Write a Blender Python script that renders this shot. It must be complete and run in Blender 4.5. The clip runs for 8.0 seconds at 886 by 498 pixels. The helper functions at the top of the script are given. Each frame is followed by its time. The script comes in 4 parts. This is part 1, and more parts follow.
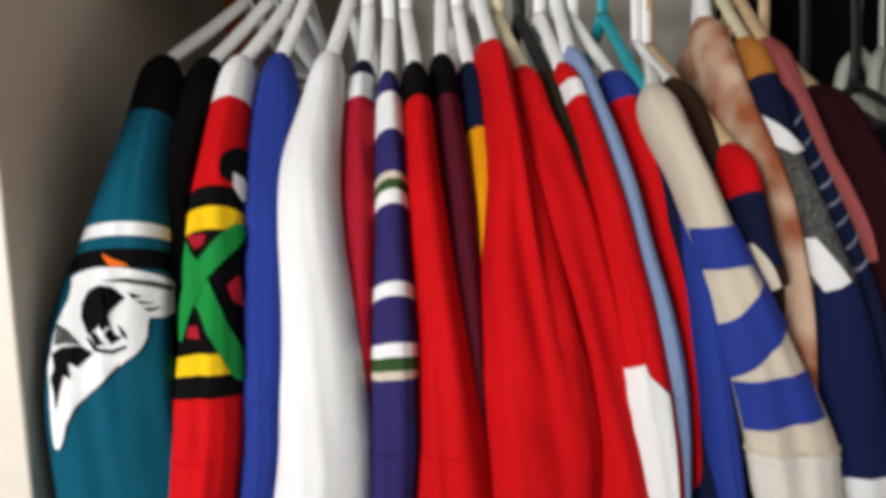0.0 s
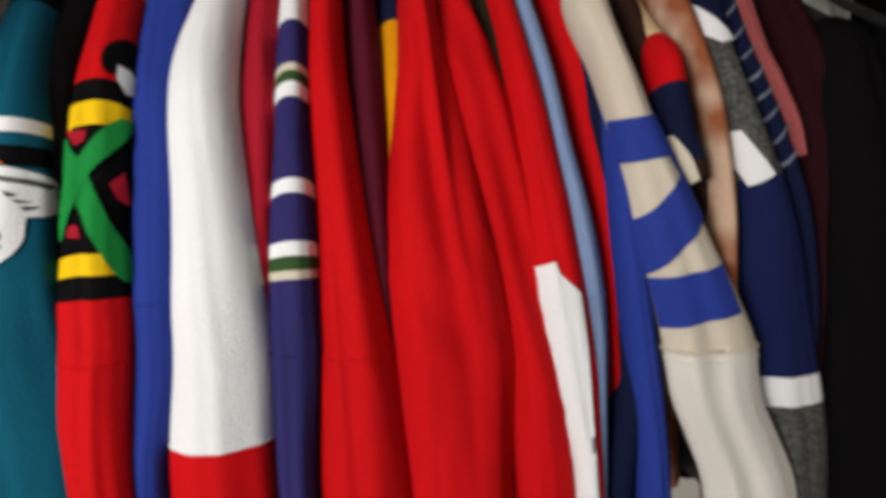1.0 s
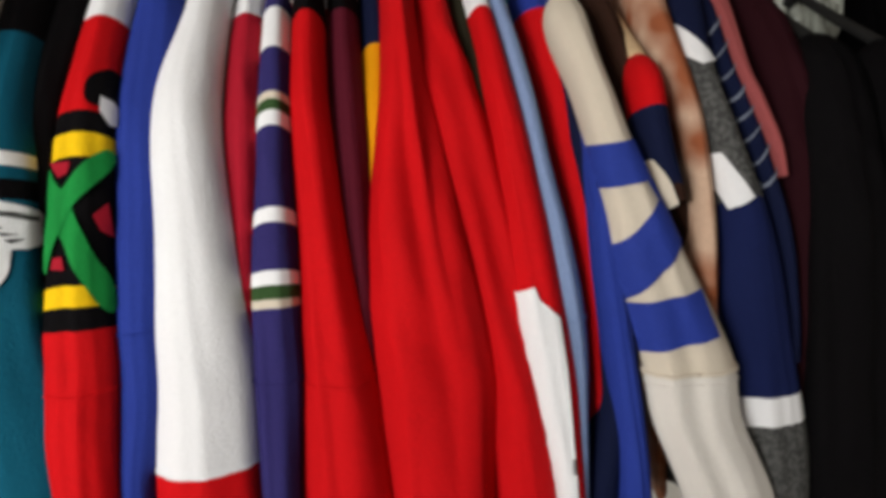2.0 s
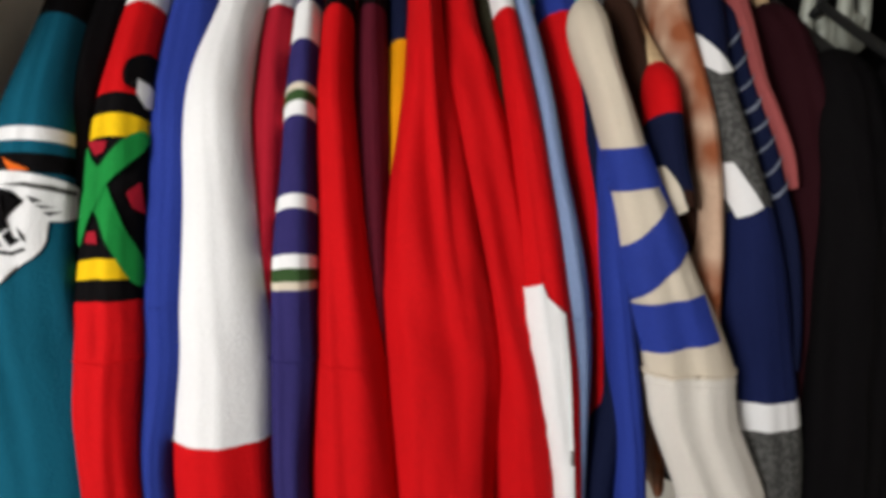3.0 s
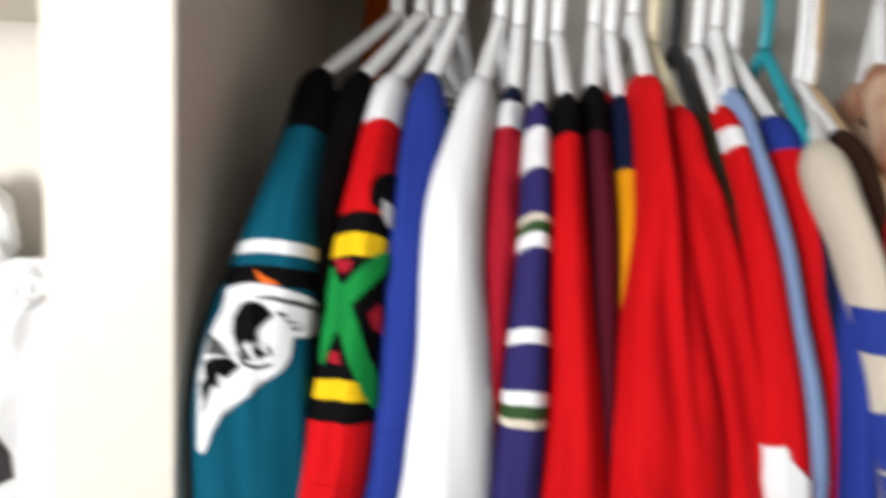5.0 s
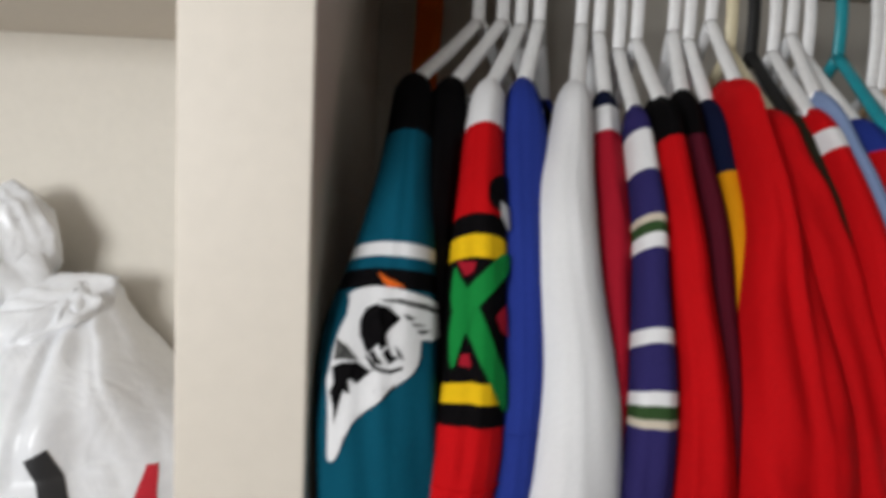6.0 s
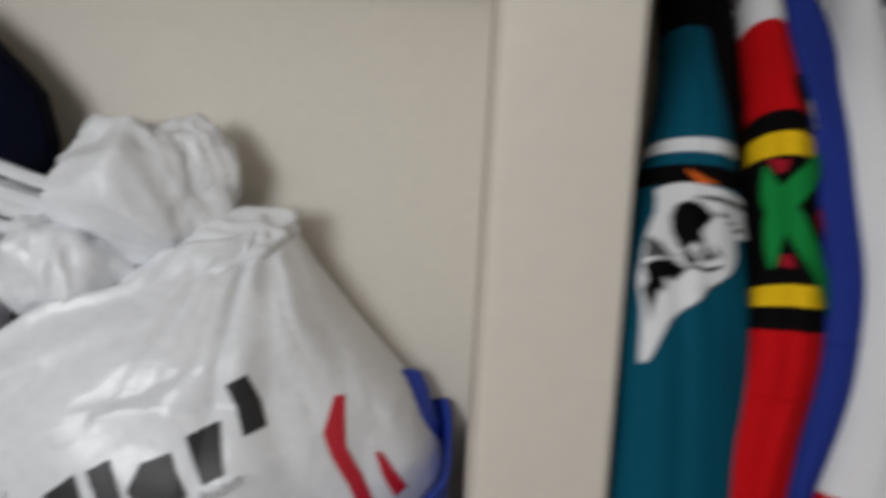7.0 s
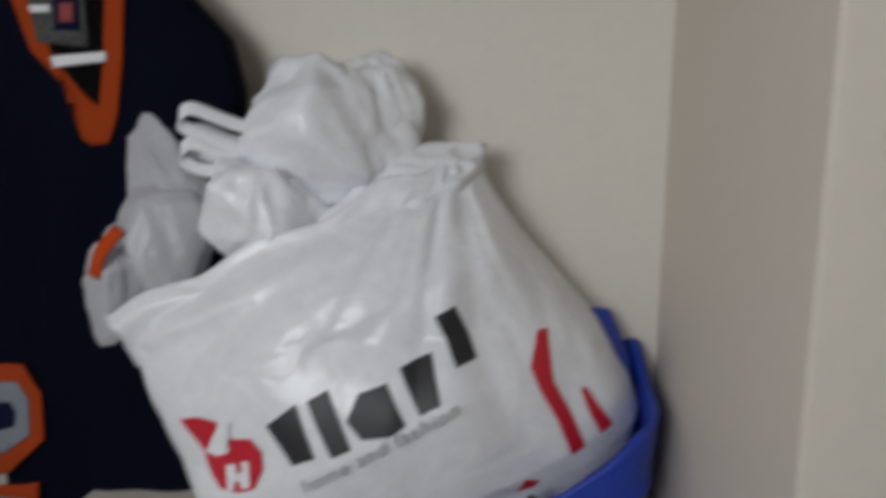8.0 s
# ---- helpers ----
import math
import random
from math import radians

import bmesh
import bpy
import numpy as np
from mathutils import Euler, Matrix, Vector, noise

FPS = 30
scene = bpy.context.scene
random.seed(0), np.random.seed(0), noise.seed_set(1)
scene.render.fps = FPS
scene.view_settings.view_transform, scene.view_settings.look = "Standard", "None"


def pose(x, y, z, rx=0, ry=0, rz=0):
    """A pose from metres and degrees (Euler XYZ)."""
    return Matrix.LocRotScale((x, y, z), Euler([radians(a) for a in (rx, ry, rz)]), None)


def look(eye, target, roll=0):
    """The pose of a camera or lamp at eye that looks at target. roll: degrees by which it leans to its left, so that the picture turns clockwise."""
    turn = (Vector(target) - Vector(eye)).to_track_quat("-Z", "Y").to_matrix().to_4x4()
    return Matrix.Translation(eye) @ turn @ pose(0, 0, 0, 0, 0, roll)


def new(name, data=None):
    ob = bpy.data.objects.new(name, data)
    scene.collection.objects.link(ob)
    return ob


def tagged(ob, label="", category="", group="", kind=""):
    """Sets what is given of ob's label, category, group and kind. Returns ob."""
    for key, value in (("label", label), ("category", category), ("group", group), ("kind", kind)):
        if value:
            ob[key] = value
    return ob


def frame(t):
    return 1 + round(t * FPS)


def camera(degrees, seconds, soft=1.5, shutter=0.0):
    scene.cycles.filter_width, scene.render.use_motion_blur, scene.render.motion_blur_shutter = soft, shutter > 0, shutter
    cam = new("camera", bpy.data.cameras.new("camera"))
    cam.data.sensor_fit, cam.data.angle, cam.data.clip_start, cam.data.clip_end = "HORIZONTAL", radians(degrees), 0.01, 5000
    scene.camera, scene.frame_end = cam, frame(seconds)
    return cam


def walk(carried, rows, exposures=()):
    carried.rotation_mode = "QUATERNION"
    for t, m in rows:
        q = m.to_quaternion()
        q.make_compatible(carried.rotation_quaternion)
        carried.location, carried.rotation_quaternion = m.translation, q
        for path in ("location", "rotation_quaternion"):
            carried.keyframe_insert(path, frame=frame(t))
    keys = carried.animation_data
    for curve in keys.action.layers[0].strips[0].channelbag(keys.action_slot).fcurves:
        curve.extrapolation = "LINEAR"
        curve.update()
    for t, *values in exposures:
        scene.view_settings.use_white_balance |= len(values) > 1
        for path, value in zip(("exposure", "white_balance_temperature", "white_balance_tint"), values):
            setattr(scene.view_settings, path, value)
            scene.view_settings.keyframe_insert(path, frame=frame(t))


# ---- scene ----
cam = camera(65.9, 8.0, soft=4.5, shutter=0.9)
PATH = [
    (0, (0.082, -0.007, 1.507), (0.32, 1.97, 1.321), -2.4),
    (0.5, (0.15, -0.003, 1.472), (0.314, 1.976, 1.228), -3.5),
    (1, (0.188, 0.012, 1.435), (0.435, 1.969, 1.103), -3.2),
    (1.5, (0.213, 0.018, 1.46), (0.457, 1.973, 1.115), -4.5),
    (3, (0.225, -0.023, 1.486), (0.392, 1.932, 1.097), -1.0),
    (3.5, (0.211, -0.018, 1.496), (0.386, 1.948, 1.173), -0.6),
    (4, (0.173, -0.004, 1.46), (0.345, 1.957, 1.106), 0.8),
    (4.5, (0.062, 0.017, 1.54), (0.274, 1.98, 1.218), 1.7),
    (5, (0.007, 0.014, 1.586), (0.012, 1.997, 1.327), 3.0),
    (5.2, (-0.034, 0.026, 1.591), (-0.07, 2.013, 1.365), 3.3),
    (6.3, (-0.224, 0.021, 1.52), (-0.129, 2.01, 1.326), 2.4),
    (6.5, (-0.271, 0.037, 1.489), (-0.225, 2.025, 1.283), 3.1),
    (6.7, (-0.325, 0.049, 1.451), (-0.385, 2.037, 1.242), 3.5),
    (7, (-0.445, 0.047, 1.438), (-0.522, 2.029, 1.186), 3.1),
    (7.3, (-0.538, 0.043, 1.408), (-0.673, 2.02, 1.143), 3.0),
    (7.5, (-0.582, 0.047, 1.39), (-0.766, 2.016, 1.105), 1.8),
    (8, (-0.676, 0.059, 1.327), (-0.995, 2.007, 1.006), 0.3),
]
EXPOSURES = [(0.0, -0.35, 6400, 10), (0.5, -0.42, 6450, 10), (1.0, -0.48, 6500, 10), (3.5, -0.38, 6500, 10), (4.5, -0.42, 6500, 10), (5.0, -0.1, 6200, 10), (5.2, -0.15, 6200, 10), (6.3, -1.25, 6250, 10), (7.0, -1.58, 6200, 10), (8.0, -1.82, 6050, 10)]
walk(cam, [(t, look(eye, target, roll)) for t, eye, target, roll in PATH], EXPOSURES)

# ---- light: one window behind the viewer, daylight ----
world = bpy.data.worlds.new("world")
scene.world = world
world.use_nodes = True
sky = world.node_tree.nodes.new("ShaderNodeTexSky")
sky.sky_type, sky.sun_disc = "NISHITA", False
sky.sun_elevation, sky.sun_rotation = radians(40), radians(200)
world.node_tree.links.new(sky.outputs[0], world.node_tree.nodes["Background"].inputs["Color"])
world.node_tree.nodes["Background"].inputs["Strength"].default_value = 0.1

WINDOW = (-2.5, -1.3, 1.3, 2.3)   # x from, x to, z from, z to
ROOM_BACK = -2.0
lamp = new("window_daylight", bpy.data.lights.new("window_daylight", "AREA"))
lamp.data.shape, lamp.data.size, lamp.data.size_y = "RECTANGLE", WINDOW[1] - WINDOW[0], WINDOW[3] - WINDOW[2]
lamp.data.energy, lamp.data.color = 165.0, (1.0, 0.985, 0.96)
lamp.matrix_world = look(((WINDOW[0] + WINDOW[1]) / 2, ROOM_BACK - 0.02, (WINDOW[2] + WINDOW[3]) / 2), ((WINDOW[0] + WINDOW[1]) / 2, 0, (WINDOW[2] + WINDOW[3]) / 2 - 0.1))


# ---- materials ----
def shader(name, rough=0.8, metal=0.0):
    m = bpy.data.materials.new(name)
    m.use_nodes = True
    b = m.node_tree.nodes["Principled BSDF"]
    b.inputs["Roughness"].default_value, b.inputs["Metallic"].default_value = rough, metal
    return m, m.node_tree, b


def mottled(tree, bsdf, colour, spread, big, small, coords="Object"):
    """Base colour that wanders at two scales round one colour."""
    n, l = tree.nodes, tree.links
    tc = n.new("ShaderNodeTexCoord")
    a, b = n.new("ShaderNodeTexNoise"), n.new("ShaderNodeTexNoise")
    a.inputs["Scale"].default_value, b.inputs["Scale"].default_value = big, small
    a.inputs["Detail"].default_value, b.inputs["Detail"].default_value = 4, 3
    mix = n.new("ShaderNodeMath")
    mix.operation, mix.inputs[1].default_value = "MULTIPLY_ADD", 0.55
    ramp = n.new("ShaderNodeValToRGB")
    ramp.color_ramp.elements[0].position, ramp.color_ramp.elements[1].position = 0.45, 1.05
    ramp.color_ramp.elements[0].color = (*[c * (1 - spread) for c in colour], 1)
    ramp.color_ramp.elements[1].color = (*[min(1, c * (1 + spread)) for c in colour], 1)
    for t in (a, b):
        l.new(tc.outputs[coords], t.inputs["Vector"])
    l.new(a.outputs[0], mix.inputs[0])
    l.new(b.outputs[0], mix.inputs[2])
    l.new(mix.outputs[0], ramp.inputs[0])
    l.new(ramp.outputs[0], bsdf.inputs["Base Color"])
    return tc, a, b


def bumped(tree, bsdf, height, strength, distance):
    bump = tree.nodes.new("ShaderNodeBump")
    bump.inputs["Strength"].default_value, bump.inputs["Distance"].default_value = strength, distance
    tree.links.new(height, bump.inputs["Height"])
    tree.links.new(bump.outputs[0], bsdf.inputs["Normal"])


FABRICS = {}


def fabric(colour, rough=0.8, spread=0.1):
    """Knitted polyester: fine mesh of holes, soft creases, a little sheen."""
    key = (colour, rough, spread)
    if key not in FABRICS:
        m, t, b = shader("jersey_knit", rough)
        tc, big, small = mottled(t, b, colour, spread * (0.35 if min(colour) > 0.3 else 1), 7, 300)
        if colour in DYED:
            blot, mixer, ramp = t.nodes.new("ShaderNodeTexNoise"), t.nodes.new("ShaderNodeMix"), t.nodes.new("ShaderNodeValToRGB")
            blot.inputs["Scale"].default_value, blot.inputs["Detail"].default_value = (11, 2) if max(colour) > 0.3 else (160, 4)
            ramp.color_ramp.elements[0].position, ramp.color_ramp.elements[1].position = 0.42, 0.62
            mixer.data_type = "RGBA"
            mixer.inputs[7].default_value = (*DYED[colour], 1)
            t.links.new(tc.outputs["Object"], blot.inputs["Vector"])
            t.links.new(blot.outputs[0], ramp.inputs[0])
            t.links.new(ramp.outputs[0], mixer.inputs[0])
            t.links.new(b.inputs["Base Color"].links[0].from_socket, mixer.inputs[6])
            t.links.new(mixer.outputs[2], b.inputs["Base Color"])
        holes = t.nodes.new("ShaderNodeTexVoronoi")
        holes.inputs["Scale"].default_value = 420
        t.links.new(tc.outputs["Object"], holes.inputs["Vector"])
        crease = t.nodes.new("ShaderNodeTexNoise")
        crease.inputs["Scale"].default_value, crease.inputs["Detail"].default_value = 10, 4
        stretch = t.nodes.new("ShaderNodeMapping")
        stretch.inputs["Scale"].default_value = (1, 1, 0.42)
        t.links.new(tc.outputs["Object"], stretch.inputs["Vector"])
        t.links.new(stretch.outputs[0], crease.inputs["Vector"])
        add = t.nodes.new("ShaderNodeMath")
        add.operation, add.inputs[1].default_value = "MULTIPLY_ADD", 0.16
        t.links.new(holes.outputs["Distance"], add.inputs[0])
        t.links.new(crease.outputs[0], add.inputs[2])
        bumped(t, b, add.outputs[0], 0.5, 0.012)
        b.inputs["Specular IOR Level"].default_value = 0.12 if max(colour) > 0.2 else 0.05
        FABRICS[key] = m
    return FABRICS[key]


def paint(name, colour, rough=0.55, spread=0.025):
    m, t, b = shader(name, rough)
    tc, big, small = mottled(t, b, colour, spread, 1.6, 45)
    bumped(t, b, small.outputs[0], 0.06, 0.003)
    return m


def plastic(name, colour, rough=0.35):
    m, t, b = shader(name, rough)
    mottled(t, b, colour, 0.05, 12, 90)
    return m


def film(name, colour, through_light=0.3, rough=0.38):
    """Thin polyethylene: glossy, crinkled, lets some light through."""
    m, t, b = shader(name, rough)
    tc, big, small = mottled(t, b, colour, 0.05, 5, 40)
    fold = t.nodes.new("ShaderNodeTexNoise")
    fold.inputs["Scale"].default_value, fold.inputs["Detail"].default_value, fold.inputs["Distortion"].default_value = 7, 3, 0.8
    t.links.new(tc.outputs["Object"], fold.inputs["Vector"])
    bumped(t, b, fold.outputs[0], 0.4, 0.03)
    glow = t.nodes.new("ShaderNodeBsdfTranslucent")
    glow.inputs["Color"].default_value = (*colour, 1)
    mix = t.nodes.new("ShaderNodeMixShader")
    mix.inputs[0].default_value = through_light
    t.links.new(b.outputs[0], mix.inputs[1])
    t.links.new(glow.outputs[0], mix.inputs[2])
    t.links.new(mix.outputs[0], t.nodes["Material Output"].inputs["Surface"])
    return m


def wood(name, colour):
    m, t, b = shader(name, 0.5)
    n, l = t.nodes, t.links
    tc, wave, ramp = n.new("ShaderNodeTexCoord"), n.new("ShaderNodeTexNoise"), n.new("ShaderNodeValToRGB")
    mp = n.new("ShaderNodeMapping")
    mp.inputs["Scale"].default_value = (6, 6, 60)
    wave.inputs["Scale"].default_value, wave.inputs["Detail"].default_value = 2.0, 6
    ramp.color_ramp.elements[0].color = (*[c * 0.7 for c in colour], 1)
    ramp.color_ramp.elements[1].color = (*[min(1, c * 1.2) for c in colour], 1)
    l.new(tc.outputs["Object"], mp.inputs[0])
    l.new(mp.outputs[0], wave.inputs["Vector"])
    l.new(wave.outputs[0], ramp.inputs[0])
    l.new(ramp.outputs[0], b.inputs["Base Color"])
    return m


CREAM_WALL = paint("cream_wall_paint", (0.70, 0.66, 0.585), 0.6)
ROOM_WALL = paint("room_wall_paint", (0.44, 0.425, 0.405), 0.7)
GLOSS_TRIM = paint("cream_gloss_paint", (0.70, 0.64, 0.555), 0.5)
CEILING_WHITE = paint("ceiling_white", (0.78, 0.77, 0.74), 0.8)
CARPET = paint("carpet_beige", (0.18, 0.16, 0.14), 0.95, 0.25)
WHITE_PLASTIC = plastic("white_plastic", (0.88, 0.88, 0.88))
IVORY_PLASTIC = plastic("ivory_plastic", (0.74, 0.66, 0.45))
GREY_PLASTIC = plastic("pale_grey_green_plastic", (0.42, 0.44, 0.38))
TEAL_PLASTIC = plastic("teal_plastic", (0.02, 0.30, 0.36))
BLACK_PLASTIC = plastic("black_plastic", (0.008, 0.008, 0.008), 0.65)
BARE_WOOD = wood("pale_wood", (0.62, 0.44, 0.25))
STEEL = shader("steel", 0.3, 1.0)[0]
STEEL.node_tree.nodes["Principled BSDF"].inputs["Base Color"].default_value = (0.62, 0.62, 0.62, 1)
BAG_FILM = film("white_bag_film", (0.91, 0.925, 0.96), 0.12, 0.28)
CLEAR_FILM = film("frosted_bag_film", (0.76, 0.76, 0.79), 0.45, 0.3)
BLUE_BAG = film("blue_woven_bag", (0.015, 0.05, 0.42), 0.08, 0.45)
INK_BLACK = plastic("black_print", (0.02, 0.02, 0.022), 0.5)
INK_RED = plastic("red_print", (0.55, 0.012, 0.03), 0.45)
INK_GREY = plastic("grey_print", (0.25, 0.25, 0.27), 0.5)

TEAL, BLACK, RED = (0.005, 0.080, 0.130), (0.0035, 0.003, 0.0035), (0.53, 0.0025, 0.005)
DEEP_BLUE = (0.009, 0.014, 0.062)
ROYAL, WHITE, NAVY = (0.020, 0.040, 0.26), (0.78, 0.78, 0.79), (0.007, 0.010, 0.034)
PURPLE, GOLD, GREEN = (0.030, 0.024, 0.115), (0.70, 0.28, 0.002), (0.008, 0.22, 0.04)
MAROON, OLIVE, SKY = (0.095, 0.009, 0.020), (0.022, 0.021, 0.012), (0.22, 0.30, 0.50)
PALE_CREAM = (0.66, 0.625, 0.575)
CREAM, BROWN, GREY = (0.60, 0.53, 0.43), (0.034, 0.015, 0.010), (0.05, 0.05, 0.049)
SALMON, PLUM, ORANGE = (0.30, 0.07, 0.07), (0.022, 0.0045, 0.007), (0.78, 0.14, 0.012)
OCHRE = (0.42, 0.16, 0.03)
SANDY = (0.56, 0.38, 0.27)
DYED = {SANDY: (0.28, 0.085, 0.035), GREY: (0.11, 0.11, 0.105)}
CRIMSON, DARKGREEN, YELLOW = (0.36, 0.008, 0.022), (0.035, 0.075, 0.025), (0.80, 0.50, 0.005)


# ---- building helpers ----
PLACE = Matrix()   # where things being built are put; later fits the left bay to the view


def part(name, bm, material, parent=None, label=""):
    me = bpy.data.meshes.new(name)
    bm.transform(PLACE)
    bm.to_mesh(me)
    bm.free()
    for p in me.polygons:
        p.use_smooth = True
    me.materials.append(material)
    ob = new(name, me)
    ob.parent = parent
    return tagged(ob, label)


def thing(name, at, label, category, group="", kind=""):
    """An Empty at the thing's base; parts are given in world places and moved under it."""
    ob = new(name)
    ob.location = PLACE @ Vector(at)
    ob.empty_display_size = 0.05
    return tagged(ob, label, category, group, kind)


def own(ob, parent):
    """Puts a part under its thing; cloth and film give way against the back wall."""
    for v in ob.data.vertices:
        v.co.y = min(v.co.y, BACK - 0.006 - 0.004 * math.sin(v.co.x * 31 + v.co.z * 17) ** 2)
    ob.parent = parent
    ob.matrix_parent_inverse = Matrix.Translation(parent.location).inverted()
    return ob


def box(bm, lo, hi, bevel=0.0):
    r = bmesh.ops.create_cube(bm, size=1)
    for v in r["verts"]:
        v.co = Vector([(a + b) / 2 + c * (b - a) for a, b, c in zip(lo, hi, v.co)])
    if bevel:
        edges = list({e for v in r["verts"] for e in v.link_edges})
        bmesh.ops.bevel(bm, geom=edges, offset=bevel, segments=3, affect="EDGES", profile=0.5)
    return bm


def board(name, lo, hi, material, bevel=0.002, label="", category="", kind="structure"):
    ob = part(name, box(bmesh.new(), lo, hi, bevel), material)
    for p in ob.data.polygons:
        p.use_smooth = False
    return tagged(ob, label, category, "", kind)


def tube(bm, points, radii, sides=10, flat=1.0, side=(1, 0, 0)):
    """A rounded bar along points; flat < 1 thins it across its side direction."""
    pts = [Vector(p) for p in points]
    rings = []
    for i, p in enumerate(pts):
        d = (pts[min(i + 1, len(pts) - 1)] - pts[max(i - 1, 0)]).normalized()
        s = Vector(side)
        s = (s - d * s.dot(d)).normalized()
        n = d.cross(s)
        r = radii[i] if hasattr(radii, "__len__") else radii
        rings.append([bm.verts.new(p + (s * math.cos(a) + n * math.sin(a) * flat) * r) for a in (math.tau * k / sides for k in range(sides))])
    for a, b in zip(rings, rings[1:]):
        for k in range(sides):
            bm.faces.new((a[k], a[(k + 1) % sides], b[(k + 1) % sides], b[k]))
    bm.faces.new(list(reversed(rings[0])))
    bm.faces.new(rings[-1])
    return bm


def bend(points, steps=6):
    """Catmull-Rom through points."""
    p = [Vector(q) for q in points]
    p = [p[0] * 2 - p[1], *p, p[-1] * 2 - p[-2]]
    out = []
    for i in range(1, len(p) - 2):
        for k in range(steps):
            t = k / steps
            out.append(0.5 * (2 * p[i] + (p[i + 1] - p[i - 1]) * t + (2 * p[i - 1] - 5 * p[i] + 4 * p[i + 1] - p[i + 2]) * t * t + (3 * p[i] - p[i - 1] - 3 * p[i + 1] + p[i + 2]) * t ** 3))
    return out + [p[-2]]


def rounded(polygon, steps=4):
    """The closed outline with its corners drawn out into curves."""
    n, out = len(polygon), []
    for i in range(n):
        a, b, c, d = (Vector(polygon[(i + k) % n]) for k in (-1, 0, 1, 2))
        for k in range(steps):
            t = k / steps
            p = 0.5 * (2 * b + (c - a) * t + (2 * a - 5 * b + 4 * c - d) * t * t + (3 * b - a - 3 * c + d) * t ** 3)
            out.append((p.x, p.y))
    return out


def cut_sheet(polygon, step):
    """A flat sheet of the polygon's outline, cut into a fine net so that it can be laid on a curved surface."""
    bm = bmesh.new()
    vs = [bm.verts.new((x, 0, z)) for x, z in polygon]
    f = bm.faces.new(vs)
    bmesh.ops.triangulate(bm, faces=[f])
    for axis in (0, 2):
        lo, hi = min(p[axis // 2] for p in polygon), max(p[axis // 2] for p in polygon)
        at = lo + step
        while at < hi - step * 0.2:
            co, no = [0, 0, 0], [0, 0, 0]
            co[axis], no[axis] = at, 1
            bmesh.ops.bisect_plane(bm, geom=bm.verts[:] + bm.edges[:] + bm.faces[:], plane_co=co, plane_no=no)
            at += step
    return bm


# ---- the closet and the room round it ----
DIV_L, DIV_R, DIV_F, BACK = -0.426, -0.282, 0.751, 1.70
ROD_Y, ROD_Z = 1.17, 1.935
LEFT_END, RIGHT_END = -2.35, 1.45
board("floor", (-3.1, ROOM_BACK - 0.1, -0.05), (2.6, BACK + 0.1, 0), CARPET, 0, "beige carpet across bedroom and closet", "floor")
board("ceiling", (-3.1, ROOM_BACK - 0.1, 2.5), (2.6, BACK + 0.1, 2.56), CEILING_WHITE, 0, "plain white painted ceiling", "ceiling")
board("wall_north", (-3.1, BACK, 0), (2.6, BACK + 0.1, 2.5), CREAM_WALL, 0, "cream painted back wall of the closet", "wall")
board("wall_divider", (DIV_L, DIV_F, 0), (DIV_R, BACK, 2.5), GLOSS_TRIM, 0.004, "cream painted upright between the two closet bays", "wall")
board("wall_closet_west", (LEFT_END - 0.1, DIV_F, 0), (LEFT_END, BACK, 2.5), CREAM_WALL, 0.002, "cream painted end wall of the closet", "wall")
board("wall_closet_east", (RIGHT_END, DIV_F, 0), (RIGHT_END + 0.1, BACK, 2.5), CREAM_WALL, 0.002, "cream painted end wall of the closet", "wall")
# out of view; added to block light from the right end of the bay
board("wall_shade_east", (0.9, 0.64, 0), (2.6, 0.75, 2.5), CREAM_WALL, 0.003, "unseen cream painted wall beside the closet opening", "wall")
board("wall_front_west", (-3.1, 0.64, 0), (-2.2, 0.75, 2.5), CREAM_WALL, 0.003, "unseen cream painted wall beside the closet opening", "wall")
board("wall_west", (-3.2, ROOM_BACK - 0.1, 0), (-3.1, BACK + 0.1, 2.5), ROOM_WALL, 0, "pale grey painted bedroom wall", "wall")
board("wall_east", (2.6, ROOM_BACK - 0.1, 0), (2.7, BACK + 0.1, 2.5), ROOM_WALL, 0, "pale grey painted bedroom wall", "wall")
south = bmesh.new()
for lo, hi in (((-3.1, 0), (WINDOW[0], 2.5)), ((WINDOW[1], 0), (2.6, 2.5)), ((WINDOW[0], 0), (WINDOW[1], WINDOW[2])), ((WINDOW[0], WINDOW[3]), (WINDOW[1], 2.5))):
    box(south, (lo[0], ROOM_BACK - 0.1, lo[1]), (hi[0], ROOM_BACK, hi[1]))
ob = part("wall_south", south, ROOM_WALL)
for p in ob.data.polygons:
    p.use_smooth = False
tagged(ob, "pale grey painted bedroom wall with a window opening", "wall", "", "structure")
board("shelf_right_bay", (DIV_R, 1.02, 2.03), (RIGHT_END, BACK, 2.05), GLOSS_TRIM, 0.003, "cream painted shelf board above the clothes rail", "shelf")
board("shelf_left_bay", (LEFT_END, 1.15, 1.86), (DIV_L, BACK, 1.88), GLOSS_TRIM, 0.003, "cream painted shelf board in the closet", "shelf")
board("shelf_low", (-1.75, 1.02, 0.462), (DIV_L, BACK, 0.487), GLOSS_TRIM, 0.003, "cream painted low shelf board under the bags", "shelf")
rod = part("clothes_rail", tube(bmesh.new(), [(DIV_R, ROD_Y, ROD_Z), (RIGHT_END, ROD_Y, ROD_Z)], 0.014, 16, side=(0, 1, 0)), STEEL)
tagged(rod, "round metal clothes rail across the closet bay", "clothes rail", "", "structure")


